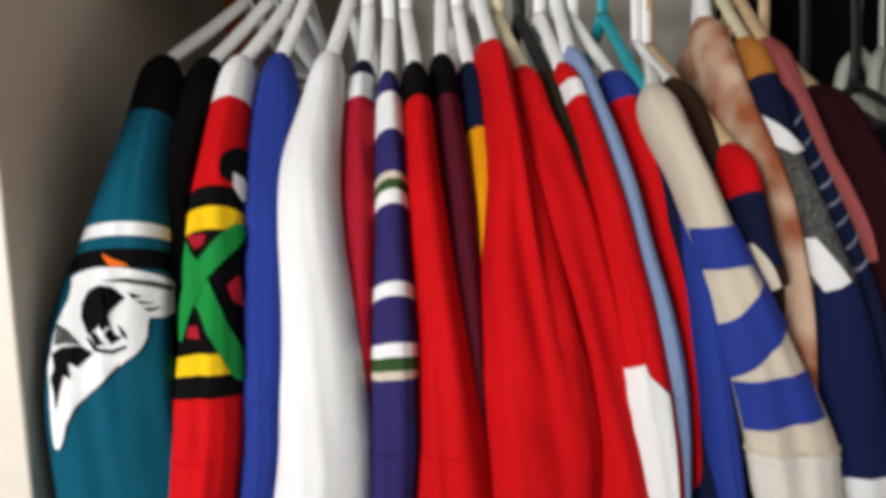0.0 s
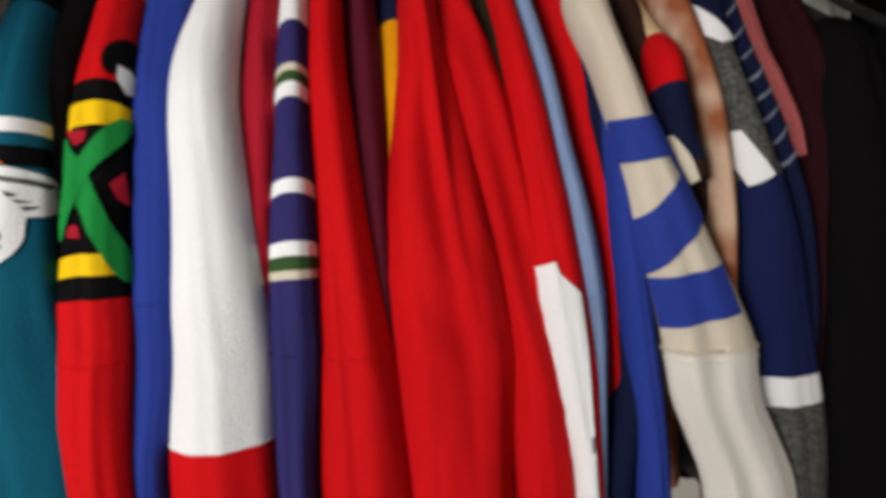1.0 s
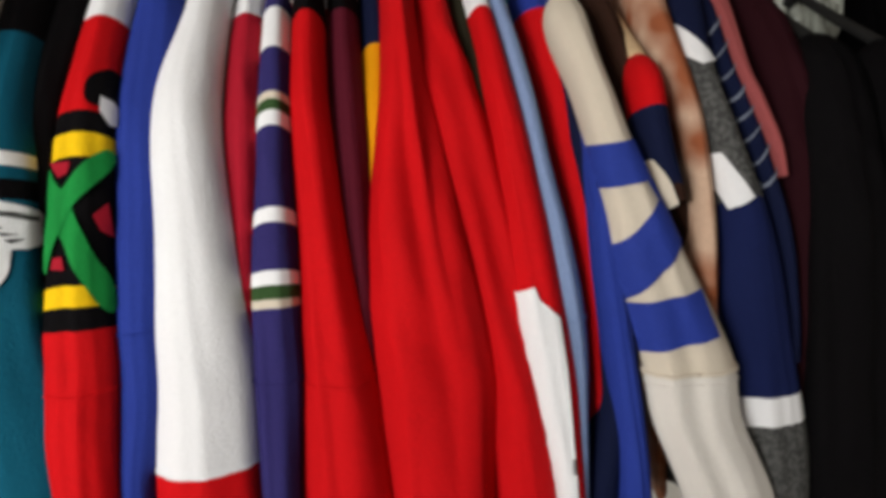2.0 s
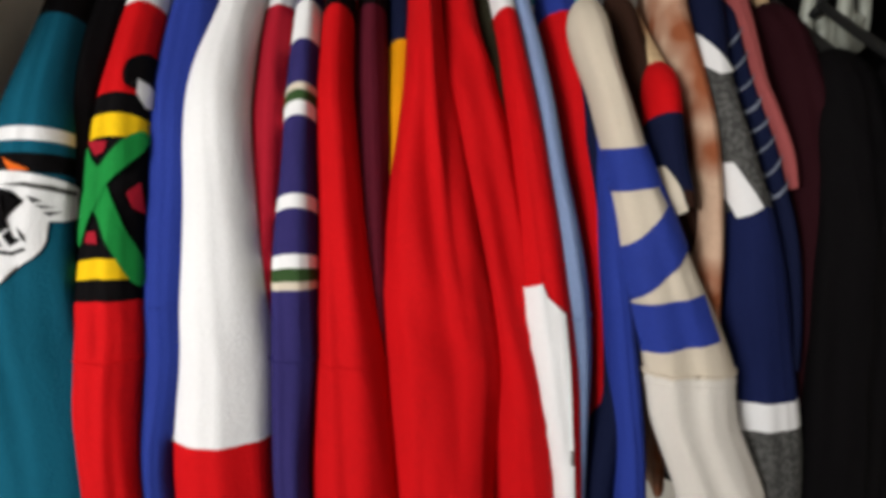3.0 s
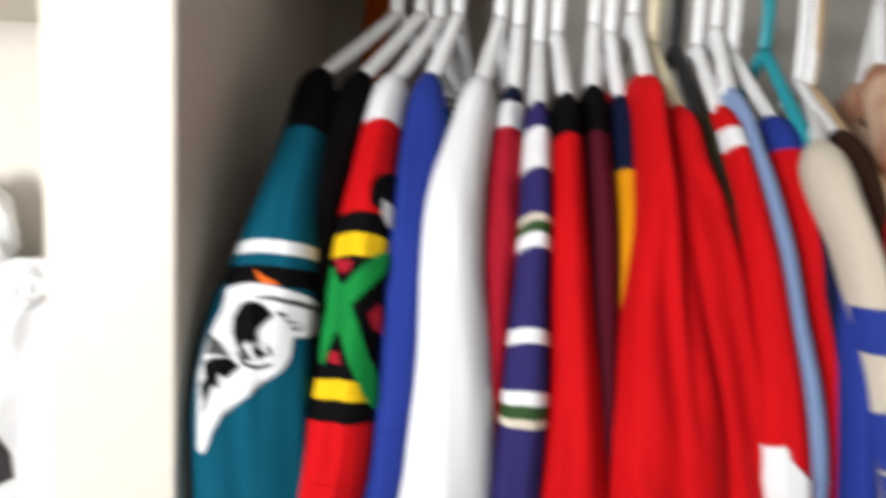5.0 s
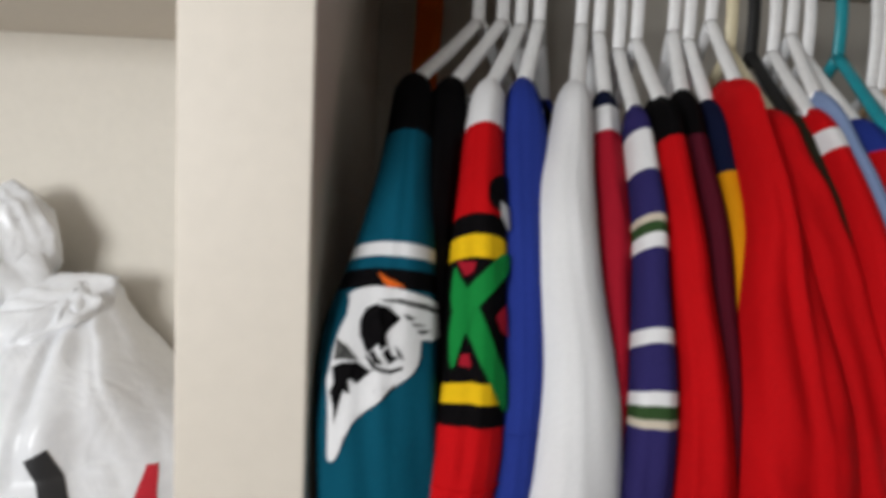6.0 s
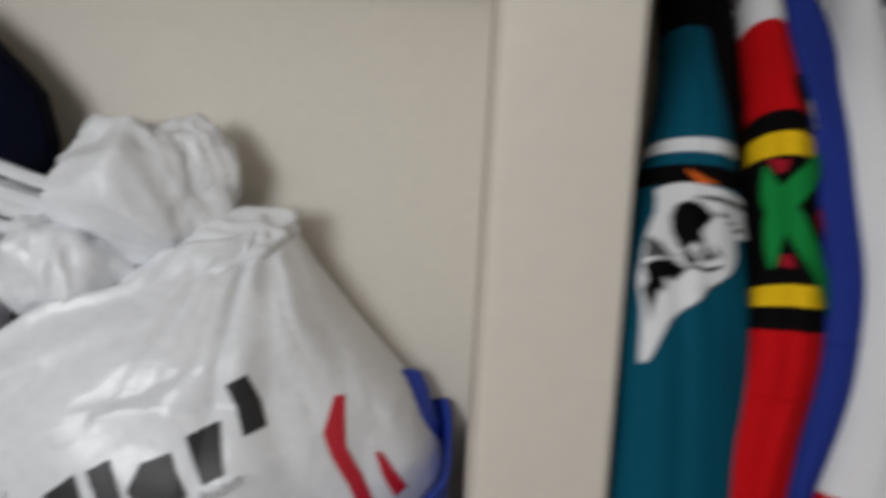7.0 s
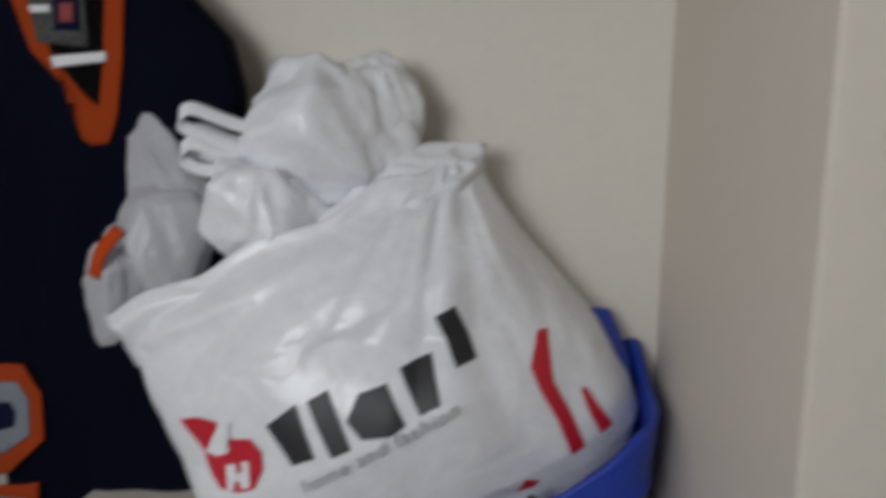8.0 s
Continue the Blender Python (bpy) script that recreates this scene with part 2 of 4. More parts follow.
# ---- hangers ----
def hanger(neck, tip, material, label, broad=0.0115, hook=STEEL):
    """A plastic hanger on the rail. neck: (x, z) where its arms meet; tip: (x, y, z) of the shoulder end that shows."""
    nx, nz = neck
    h = thing("clothes_hanger", (nx, ROD_Y, nz), label, "hanger", "hangers on the rail")
    root = Vector((nx, ROD_Y, nz))
    t = Vector(tip)
    far = Vector((2 * nx - t.x, 2 * ROD_Y - t.y, t.z))
    top = ROD_Z + 0.0185
    line = [(nx, ROD_Y, nz), (nx, ROD_Y, (nz + ROD_Z) / 2), (nx, ROD_Y + 0.012, ROD_Z - 0.02), (nx, ROD_Y + 0.021, ROD_Z), (nx, ROD_Y + 0.012, top), (nx, ROD_Y, top + 0.004), (nx, ROD_Y - 0.014, top - 0.004), (nx, ROD_Y - 0.022, ROD_Z - 0.004)]
    own(part("hook", tube(bmesh.new(), bend(line), broad * 0.95, 10, 0.5), hook, h), h)
    for end in (t, far):
        mid = root.lerp(end, 0.5) + Vector((0, 0, 0.001))
        own(part("arm", tube(bmesh.new(), bend([root + Vector((0, 0, 0.006)), mid, end]), [broad * 1.0] * 6 + [broad * 1.08] * 7, 10, 0.6), material, h), h)
    low = 0.015
    own(part("crossbar", tube(bmesh.new(), [t - Vector((0, 0, low)), far - Vector((0, 0, low))], broad * 0.55, 8), material, h), h)
    return h


# ---- jerseys ----
def front_of(z, dy):
    """How far forward a hanging sleeve comes at a height: it swells out from the shoulder and then falls straight."""
    return float(np.interp(z, [0.9, 1.1, 1.3, 1.4, 1.49, 1.53, 1.64, 1.70, 1.80], [0.745, 0.75, 0.755, 0.806, 0.838, 0.87, 0.96, 1.0, 1.12])) + dy


class Sleeve:
    """The surface of one hanging sleeve: round or flattened, with soft folds of its own."""

    def __init__(self, knots, dy, folds, seed, depth):
        zs = np.array([k[0] for k in knots][::-1])
        self.top, self.low, self.dy, self.folds, self.seed, self.depth = knots[0][0], knots[-1][0], dy, folds, seed * 7.31, depth
        grid = np.linspace(self.low, self.top, 90)
        soft = np.ones(9) / 9
        smooth = lambda v: np.convolve(np.pad(np.interp(grid, zs, v), 4, mode="edge"), soft, mode="valid")
        self.grid = grid
        self.mid = smooth([(k[1] + k[2]) / 2 for k in knots][::-1])
        self.half = smooth([(k[2] - k[1]) / 2 for k in knots][::-1])
        self.front = np.convolve(np.pad([front_of(z, dy) for z in grid], 6, mode="edge"), np.ones(13) / 13, mode="valid")
        self.tilt = np.clip(np.gradient(self.front, grid), 0.0, 0.55)

    def rise(self, z):
        """How much higher a ring across the sleeve stands in front than at its sides, as the sleeve leans out."""
        return float(np.interp(z, self.grid, self.tilt)) * self.depth * min(1.0, max(0.0, (self.top - z) / 0.06))

    def spot(self, a, z, lift=0.0):
        """A point of the surface: a runs round it, 0 in front, half a turn at the back."""
        zz = min(max(z, self.low), self.top)
        cx, hw, fy = (float(np.interp(zz, self.grid, v)) for v in (self.mid, self.half, self.front))
        dep = self.depth
        cap = min(1.0, max(0.0, (self.top - z) / 0.045))
        dome = math.sqrt(max(0.0, 1 - (1 - cap) ** 2))
        wide = 0.7 + hw * 17
        f = noise.noise(Vector((math.sin(a) * wide * 0.5 + self.seed, math.cos(a), z * 3.0))) * 0.7
        f += (0.38 - math.hypot(0.12, noise.noise(Vector((math.sin(a) * wide + self.seed * 2, math.cos(a) * 0.7, z * 1.8 + math.sin(a) * 1.6))))) * 1.5
        f += noise.noise(Vector((math.sin(a) * wide * 1.6, self.seed, z * 7))) * 0.2
        # slanting creases where the sleeve leaves the shoulder, and a few at the elbow
        high, bent = math.exp(-((self.top - 0.17 - z) / 0.10) ** 2), math.exp(-((self.top - 0.47 - z) / 0.08) ** 2)
        slant = 1 - 2 * abs(noise.noise(Vector((math.sin(a) * wide * 0.55 + z * 8.5, self.seed * 3, z * 3))))
        f += slant * (0.75 * high + 0.45 * bent)
        x = cx + (hw + lift) * dome * math.sin(a)
        y = fy + dep - (dep + lift) * dome * math.cos(a)
        push = self.folds * f * dome * min(1.0, hw / 0.05)
        return Vector((x + push * math.sin(a) * 0.3, y - push * math.cos(a), z + self.rise(zz) * math.cos(a)))

    def band(self, z1, z0, rings=None):
        rings = rings or max(2, int((z1 - z0) / 0.008))
        sides, bm, rows = 60, bmesh.new(), []
        for i in range(rings + 1):
            f = i / rings
            z = z1 + (z0 - z1) * (f ** 1.6 if z1 >= self.top - 1e-4 else f)
            rows.append([bm.verts.new(self.spot(math.tau * k / sides, z)) for k in range(sides)])
        for a, b in zip(rows, rows[1:]):
            for k in range(sides):
                bm.faces.new((a[k], b[k], b[(k + 1) % sides], a[(k + 1) % sides]))
        if z1 >= self.top - 1e-4:
            bmesh.ops.remove_doubles(bm, verts=rows[0], dist=0.006)
        return bm

    def seam(self, z, thick):
        """A raised line of stitching round the sleeve."""
        loop = [self.spot(math.tau * k / 48, z + 0.0005 * math.sin(k * 1.7), 0.0008) for k in range(49)]
        return tube(bmesh.new(), loop, thick, 6, side=(0, 0, 1))

    def patch(self, polygon, lift=0.0015, step=0.0065):
        """A sewn-on shape: an outline in (x, z), laid on the front of the sleeve."""
        bm = cut_sheet(polygon, step)
        for v in bm.verts:
            cx, hw = float(np.interp(v.co.z, self.grid, self.mid)), float(np.interp(v.co.z, self.grid, self.half))
            a = math.asin(max(-0.995, min(0.995, (v.co.x - cx) / hw)))
            v.co = self.spot(a, v.co.z - self.rise(v.co.z) * math.cos(a), lift)
        bmesh.ops.recalc_face_normals(bm, faces=bm.faces[:])
        return bm


COUNT = [0]


def jersey(label, knots, bands, rail_x, dy=0.0, patches=(), folds=0.009, depth=0.034, body=None, category="jersey", seams=()):
    """A jersey that hangs side-on from the rail. knots: (z, x from, x to) of the near sleeve; bands: (z from which down, colour, part name);
    patches: (outline, colour, part name, lift)."""
    COUNT[0] += 1
    s = Sleeve(knots, dy, folds, COUNT[0], depth)
    bands = [(z - s.rise(z), colour, name) for z, colour, name in bands]
    top_x = (knots[0][1] + knots[0][2]) / 2
    j = thing("jersey", (rail_x, ROD_Y, 0.9), label, category, "jerseys on the rail")
    for i, (z, colour, name) in enumerate(bands):
        end = bands[i + 1][0] if i + 1 < len(bands) else s.low
        own(part(name, s.band(z if z < s.top else s.top, end), fabric(colour), j), j)
    under = None
    for outline, colour, name, lift in patches:
        if name in ("sewn_patch", "cross_stroke"):
            outline = rounded(outline)
        piece = part(name, s.patch(outline, lift + 0.0018), fabric(colour, 0.7), j)
        if name == "patch_inset" and under:
            piece.parent = under
        else:
            own(piece, j)
            under = piece if name == "sewn_patch" else under
    for z, thick, colour in seams:
        own(part("seam", s.seam(z, thick), fabric(colour), j), j)
    # body behind the sleeve, turned about the rail like its hanger
    tint = fabric(body or bands[-1][1])
    lean = (top_x - rail_x) / 0.17
    bm, rows, sides = bmesh.new(), [], 26
    for i in range(15):
        f = i / 14
        row = []
        for k in range(sides):
            a = math.tau * k / sides
            reach = 0.155 + 0.05 * f
            y = reach * math.cos(a)
            high = s.top - 0.03 - 0.07 * (1 - abs(math.cos(a))) ** 0.7
            z = high + (0.86 - high) * f
            wave = 0.004 * math.sin(a * 5 + COUNT[0] + z * 5) * f
            row.append(bm.verts.new((rail_x - lean * y + (0.008 + 0.012 * f) * math.sin(a) + wave, ROD_Y + y, z)))
        rows.append(row)
    for a, b in zip(rows, rows[1:]):
        for k in range(sides):
            bm.faces.new((a[k], b[k], b[(k + 1) % sides], a[(k + 1) % sides]))
    own(part("body", bm, tint, j), j)
    # sleeve on the far side
    bm = s.band(s.top, s.low, 24)
    for v in bm.verts:
        v.co = Vector((2 * rail_x - v.co.x, 2 * ROD_Y - v.co.y, v.co.z))
    own(part("far_sleeve", bm, tint, j), j)
    return s


def hung(neck_x, knots, dy, material=None, label="white plastic clothes hanger on the metal rail", drop=0.10):
    x = (knots[0][1] + knots[0][2]) / 2
    hanger((neck_x, knots[0][0] + drop), (x, front_of(knots[0][0] - 0.02, dy) + 0.032, knots[0][0] - 0.014), material or WHITE_PLASTIC, label, hook=material or WHITE_PLASTIC)


knots = [(1.710, -0.209, -0.154), (1.573, -0.220, -0.155), (1.473, -0.241, -0.149), (1.369, -0.279, -0.140), (1.285, -0.278, -0.139), (1.148, -0.271, -0.128), (0.920, -0.271, -0.128)]
jersey("teal hockey jersey with black yoke and white patch on the sleeve", knots, [(9, BLACK, "shoulder_yoke"), (1.621, TEAL, "sleeve"), (1.483, WHITE, "stripe"), (1.467, TEAL, "sleeve"), (1.452, BLACK, "stripe"), (1.428, TEAL, "lower_sleeve")], -0.085, 0.000, [([(-0.240, 1.419), (-0.226, 1.427), (-0.204, 1.430), (-0.173, 1.424), (-0.146, 1.409), (-0.143, 1.390), (-0.139, 1.374), (-0.148, 1.370), (-0.165, 1.371), (-0.163, 1.355), (-0.169, 1.341), (-0.182, 1.331), (-0.194, 1.327), (-0.210, 1.327), (-0.219, 1.313), (-0.227, 1.297), (-0.237, 1.273), (-0.248, 1.243), (-0.256, 1.243), (-0.256, 1.275), (-0.258, 1.305), (-0.261, 1.327), (-0.258, 1.344), (-0.254, 1.364), (-0.247, 1.384), (-0.237, 1.408)], WHITE, "sewn_patch", 0.0015),
    ([(-0.227, 1.377), (-0.227, 1.392), (-0.221, 1.405), (-0.210, 1.411), (-0.200, 1.409), (-0.203, 1.404), (-0.192, 1.403), (-0.197, 1.398), (-0.185, 1.396), (-0.193, 1.389), (-0.198, 1.382), (-0.201, 1.374), (-0.197, 1.367), (-0.201, 1.368), (-0.204, 1.363), (-0.208, 1.370), (-0.212, 1.365), (-0.217, 1.369), (-0.220, 1.360)], BLACK, "patch_inset", 0.003),
    ([(-0.218, 1.361), (-0.212, 1.363), (-0.207, 1.356), (-0.202, 1.351), (-0.210, 1.350)], BLACK, "patch_inset", 0.003),
    ([(-0.203, 1.361), (-0.197, 1.367), (-0.193, 1.359), (-0.186, 1.356), (-0.196, 1.350)], BLACK, "patch_inset", 0.003),
    ([(-0.191, 1.369), (-0.183, 1.360), (-0.181, 1.353), (-0.187, 1.359)], BLACK, "patch_inset", 0.003),
    ([(-0.222, 1.358), (-0.219, 1.358), (-0.209, 1.348), (-0.195, 1.344), (-0.183, 1.348), (-0.181, 1.345), (-0.194, 1.340), (-0.213, 1.345)], BLACK, "patch_inset", 0.003),
    ([(-0.183, 1.402), (-0.169, 1.395), (-0.178, 1.394)], BLACK, "patch_inset", 0.003),
    ([(-0.176, 1.392), (-0.157, 1.386), (-0.170, 1.387)], BLACK, "patch_inset", 0.003),
    ([(-0.169, 1.383), (-0.152, 1.381), (-0.163, 1.378)], BLACK, "patch_inset", 0.003),
    ([(-0.210, 1.415), (-0.185, 1.417), (-0.162, 1.411), (-0.145, 1.402), (-0.145, 1.397), (-0.165, 1.406), (-0.186, 1.412)], GREY, "patch_inset", 0.003),
    ([(-0.250, 1.372), (-0.239, 1.366), (-0.227, 1.352), (-0.242, 1.353), (-0.253, 1.351)], GREY, "patch_inset", 0.003),
    ([(-0.255, 1.343), (-0.244, 1.350), (-0.229, 1.351), (-0.214, 1.342), (-0.222, 1.335), (-0.229, 1.328), (-0.238, 1.335), (-0.247, 1.339), (-0.240, 1.329), (-0.235, 1.317), (-0.242, 1.321), (-0.246, 1.304), (-0.249, 1.283), (-0.251, 1.302), (-0.256, 1.317), (-0.249, 1.313), (-0.252, 1.327)], BLACK, "patch_inset", 0.003),
    ([(-0.210, 1.447), (-0.181, 1.430), (-0.200, 1.430)], ORANGE, "patch_inset", 0.0025),])
hung(-0.085, knots, 0.000, None, "white plastic clothes hanger with a black-shouldered jersey")
knots = [(1.713, -0.149, -0.102), (1.624, -0.174, -0.107), (1.470, -0.173, -0.127), (1.335, -0.161, -0.124), (1.202, -0.159, -0.140), (0.920, -0.159, -0.140)]
jersey("plain black hockey jersey beside a teal one", knots, [(9, BLACK, "sleeve")], -0.045, 0.035)
hung(-0.045, knots, 0.035)
knots = [(1.707, -0.097, -0.049), (1.618, -0.111, -0.057), (1.539, -0.118, -0.061), (1.469, -0.127, -0.058), (1.339, -0.131, -0.059), (1.211, -0.143, -0.063), (1.202, -0.153, -0.069), (1.090, -0.163, -0.083), (0.920, -0.163, -0.083)]
jersey("red and black jersey with yellow bands and a green cross", knots, [(9, WHITE, "shoulder_yoke"), (1.637, RED, "sleeve"), (1.519, BLACK, "stripe"), (1.495, YELLOW, "stripe"), (1.469, BLACK, "sleeve_panel"), (1.333, YELLOW, "stripe"), (1.310, BLACK, "stripe"), (1.284, RED, "lower_sleeve")], -0.015, 0.000, [([(-0.119, 1.453), (-0.112, 1.440), (-0.095, 1.412), (-0.077, 1.368), (-0.063, 1.331), (-0.062, 1.297), (-0.070, 1.304), (-0.085, 1.339), (-0.105, 1.378), (-0.122, 1.407)], GREEN, "cross_stroke", 0.002),
    ([(-0.076, 1.468), (-0.063, 1.470), (-0.064, 1.448), (-0.094, 1.412), (-0.109, 1.379), (-0.119, 1.345), (-0.123, 1.365), (-0.119, 1.407), (-0.099, 1.441)], GREEN, "cross_stroke", 0.0035),
    ([(-0.117, 1.462), (-0.097, 1.463), (-0.101, 1.450), (-0.109, 1.445)], CRIMSON, "patch_inset", 0.002),
    ([(-0.114, 1.350), (-0.112, 1.361), (-0.104, 1.362), (-0.101, 1.349)], CRIMSON, "patch_inset", 0.002),
    ([(-0.076, 1.401), (-0.065, 1.412), (-0.061, 1.374), (-0.070, 1.384)], CRIMSON, "patch_inset", 0.002),
    ([(-0.083, 1.531), (-0.082, 1.556), (-0.065, 1.565), (-0.057, 1.537), (-0.056, 1.519), (-0.069, 1.520)], BLACK, "sewn_patch", 0.002),
    ([(-0.072, 1.534), (-0.064, 1.526), (-0.059, 1.509), (-0.059, 1.495), (-0.065, 1.498), (-0.072, 1.517)], WHITE, "patch_inset", 0.004),], seams=[(1.21, 0.0013, RED)])
hung(-0.015, knots, 0.000)
knots = [(1.715, -0.040, -0.004), (1.618, -0.061, 0.009), (1.537, -0.064, 0.002), (1.465, -0.065, -0.002), (1.331, -0.065, -0.005), (1.198, -0.071, -0.015), (1.071, -0.091, -0.050), (0.920, -0.091, -0.050)]
jersey("plain royal blue hockey jersey", knots, [(9, ROYAL, "sleeve"), (1.265, ROYAL, "lower_sleeve")], 0.015, 0.020, seams=[(1.265, 0.0012, ROYAL)])
hung(0.015, knots, 0.020)
knots = [(1.713, 0.033, 0.074), (1.648, 0.015, 0.072), (1.614, 0.007, 0.069), (1.535, -0.021, 0.060), (1.463, -0.024, 0.060), (1.331, -0.019, 0.075), (1.199, -0.030, 0.085), (1.069, -0.048, 0.074), (0.930, -0.048, 0.074)]
jersey("white hockey jersey with a red cuff", knots, [(9, WHITE, "sleeve"), (1.275, WHITE, "lower_sleeve"), (1.100, RED, "cuff")], 0.085, 0.000, seams=[(1.1, 0.0008, WHITE)], folds=0.005, depth=0.045)
hung(0.085, knots, 0.000)
knots = [(1.702, 0.084, 0.121), (1.616, 0.065, 0.116), (1.458, 0.055, 0.110), (1.387, 0.055, 0.103), (1.253, 0.059, 0.090), (0.920, 0.059, 0.090)]
jersey("crimson jersey with white shoulder and navy edge", knots, [(9, NAVY, "collar_band"), (1.671, WHITE, "shoulder_yoke"), (1.637, CRIMSON, "sleeve")], 0.115, 0.035)
hung(0.115, knots, 0.035)
knots = [(1.677, 0.118, 0.151), (1.610, 0.113, 0.150), (1.530, 0.106, 0.148), (1.458, 0.104, 0.143), (1.325, 0.089, 0.144), (1.192, 0.080, 0.139), (1.056, 0.074, 0.121), (0.920, 0.074, 0.121)]
jersey("purple jersey with white, green and cream sleeve bands", knots, [(9, PURPLE, "collar_band"), (1.634, WHITE, "shoulder_yoke"), (1.584, PURPLE, "sleeve"), (1.528, CREAM, "stripe"), (1.519, DARKGREEN, "stripe"), (1.506, WHITE, "stripe"), (1.490, PURPLE, "sleeve"), (1.396, WHITE, "stripe"), (1.380, PURPLE, "sleeve"), (1.331, WHITE, "stripe"), (1.315, DARKGREEN, "stripe"), (1.299, CREAM, "stripe"), (1.289, PURPLE, "lower_sleeve")], 0.149, 0.000, seams=[(1.20, 0.0012, PURPLE)])
hung(0.149, knots, 0.000)
knots = [(1.694, 0.156, 0.194), (1.609, 0.148, 0.194), (1.528, 0.143, 0.191), (1.456, 0.140, 0.195), (1.322, 0.143, 0.206), (1.185, 0.134, 0.223), (1.045, 0.121, 0.232), (0.920, 0.121, 0.232)]
jersey("red jersey with a black shoulder yoke", knots, [(9, BLACK, "shoulder_yoke"), (1.631, RED, "sleeve")], 0.178, 0.000, seams=[(1.19, 0.0012, RED)], depth=0.05)
hung(0.178, knots, 0.000)
knots = [(1.710, 0.199, 0.242), (1.611, 0.195, 0.237), (1.527, 0.190, 0.237), (1.452, 0.189, 0.237), (1.313, 0.189, 0.231), (0.920, 0.189, 0.231)]
jersey("dark maroon jersey with a black shoulder yoke", knots, [(9, BLACK, "shoulder_yoke"), (1.637, MAROON, "sleeve")], 0.238, 0.030)
hung(0.238, knots, 0.030)
knots = [(1.698, 0.242, 0.288), (1.566, 0.237, 0.278), (1.450, 0.228, 0.264), (1.311, 0.216, 0.244), (1.200, 0.210, 0.230), (1.060, 0.206, 0.222)]
jersey("gold jersey with a navy shoulder yoke", knots, [(9, NAVY, "shoulder_yoke"), (1.587, GOLD, "sleeve")], 0.265, 0.048)
hung(0.265, knots, 0.048)
knots = [(1.730, 0.272, 0.321), (1.605, 0.269, 0.314), (1.523, 0.258, 0.315), (1.450, 0.243, 0.328), (1.315, 0.221, 0.346), (1.174, 0.216, 0.383), (1.027, 0.225, 0.362), (0.920, 0.225, 0.362)]
jersey("plain red hockey jersey with long loose sleeve", knots, [(9, RED, "sleeve")], 0.300, 0.000, folds=0.020, depth=0.06)
hung(0.300, knots, 0.000)
knots = [(1.685, 0.320, 0.361), (1.605, 0.315, 0.363), (1.521, 0.307, 0.377), (1.445, 0.313, 0.394), (1.306, 0.328, 0.408), (1.159, 0.351, 0.444), (1.002, 0.354, 0.456), (0.920, 0.354, 0.456)]
jersey("bright red hockey jersey with folded sleeve", knots, [(9, RED, "sleeve")], 0.335, 0.015, folds=0.018, depth=0.05)
hung(0.335, knots, 0.015, IVORY_PLASTIC, "ivory plastic clothes hanger on the metal rail")
knots = [(1.680, 0.367, 0.399), (1.606, 0.361, 0.395), (1.520, 0.360, 0.406), (1.442, 0.373, 0.404), (1.302, 0.363, 0.393), (0.920, 0.363, 0.393)]
jersey("dark olive green jersey", knots, [(9, OLIVE, "sleeve")], 0.372, 0.035)
hung(0.372, knots, 0.035, BLACK_PLASTIC, "black plastic clothes hanger on the metal rail")
knots = [(1.685, 0.377, 0.413), (1.601, 0.384, 0.419), (1.518, 0.384, 0.424), (1.443, 0.385, 0.435), (1.306, 0.386, 0.447), (1.162, 0.405, 0.467), (1.003, 0.436, 0.469), (0.920, 0.436, 0.469)]
jersey("red jersey with a white panel low on the sleeve", knots, [(9, RED, "collar_band"), (1.649, WHITE, "stripe"), (1.626, RED, "sleeve")], 0.408, 0.000, [([(0.385, 1.272), (0.410, 1.286), (0.415, 1.270), (0.435, 1.248), (0.442, 1.181), (0.447, 1.098), (0.456, 0.953), (0.435, 0.956), (0.422, 1.101), (0.403, 1.193)], WHITE, "sleeve_panel", 0.002),], folds=0.008)
hung(0.408, knots, 0.000)
knots = [(1.715, 0.402, 0.436), (1.605, 0.411, 0.445), (1.527, 0.417, 0.45), (1.45, 0.422, 0.456), (1.382, 0.427, 0.463), (1.31, 0.430, 0.472), (1.245, 0.434, 0.48), (1.18, 0.439, 0.483), (1.05, 0.450, 0.478), (0.92, 0.458, 0.473)]
jersey("light blue jersey with narrow sleeve", knots, [(9, SKY, "sleeve"), (1.235, SKY, "lower_sleeve")], 0.437, 0.012, seams=[(1.235, 0.0012, SKY)])
hung(0.437, knots, 0.012)
knots = [(1.678, 0.456, 0.525), (1.61, 0.459, 0.528), (1.527, 0.462, 0.530), (1.452, 0.467, 0.528), (1.379, 0.473, 0.520), (1.311, 0.477, 0.510), (1.15, 0.489, 0.508), (0.977, 0.5, 0.516), (0.92, 0.5, 0.516)]
jersey("red jersey with royal blue shoulder yoke", knots, [(9, ROYAL, "shoulder_yoke"), (1.625, RED, "sleeve")], 0.467, 0.044)
hung(0.467, knots, 0.044)
knots = [(1.620, 0.484, 0.528), (1.436, 0.490, 0.531), (1.291, 0.494, 0.535), (1.138, 0.502, 0.542), (0.975, 0.473, 0.519), (0.920, 0.473, 0.519)]
jersey("dark navy jersey between brighter ones", knots, [(9, NAVY, "sleeve")], 0.500, 0.024)
knots = [(1.615, 0.505, 0.54), (1.513, 0.5, 0.53), (1.437, 0.498, 0.525), (1.365, 0.496, 0.524), (1.31, 0.492, 0.522), (1.245, 0.496, 0.534), (1.171, 0.503, 0.541), (1.049, 0.515, 0.555), (0.92, 0.518, 0.56)]
jersey("royal blue jersey with straight narrow sleeve", knots, [(9, ROYAL, "sleeve")], 0.520, 0.005)
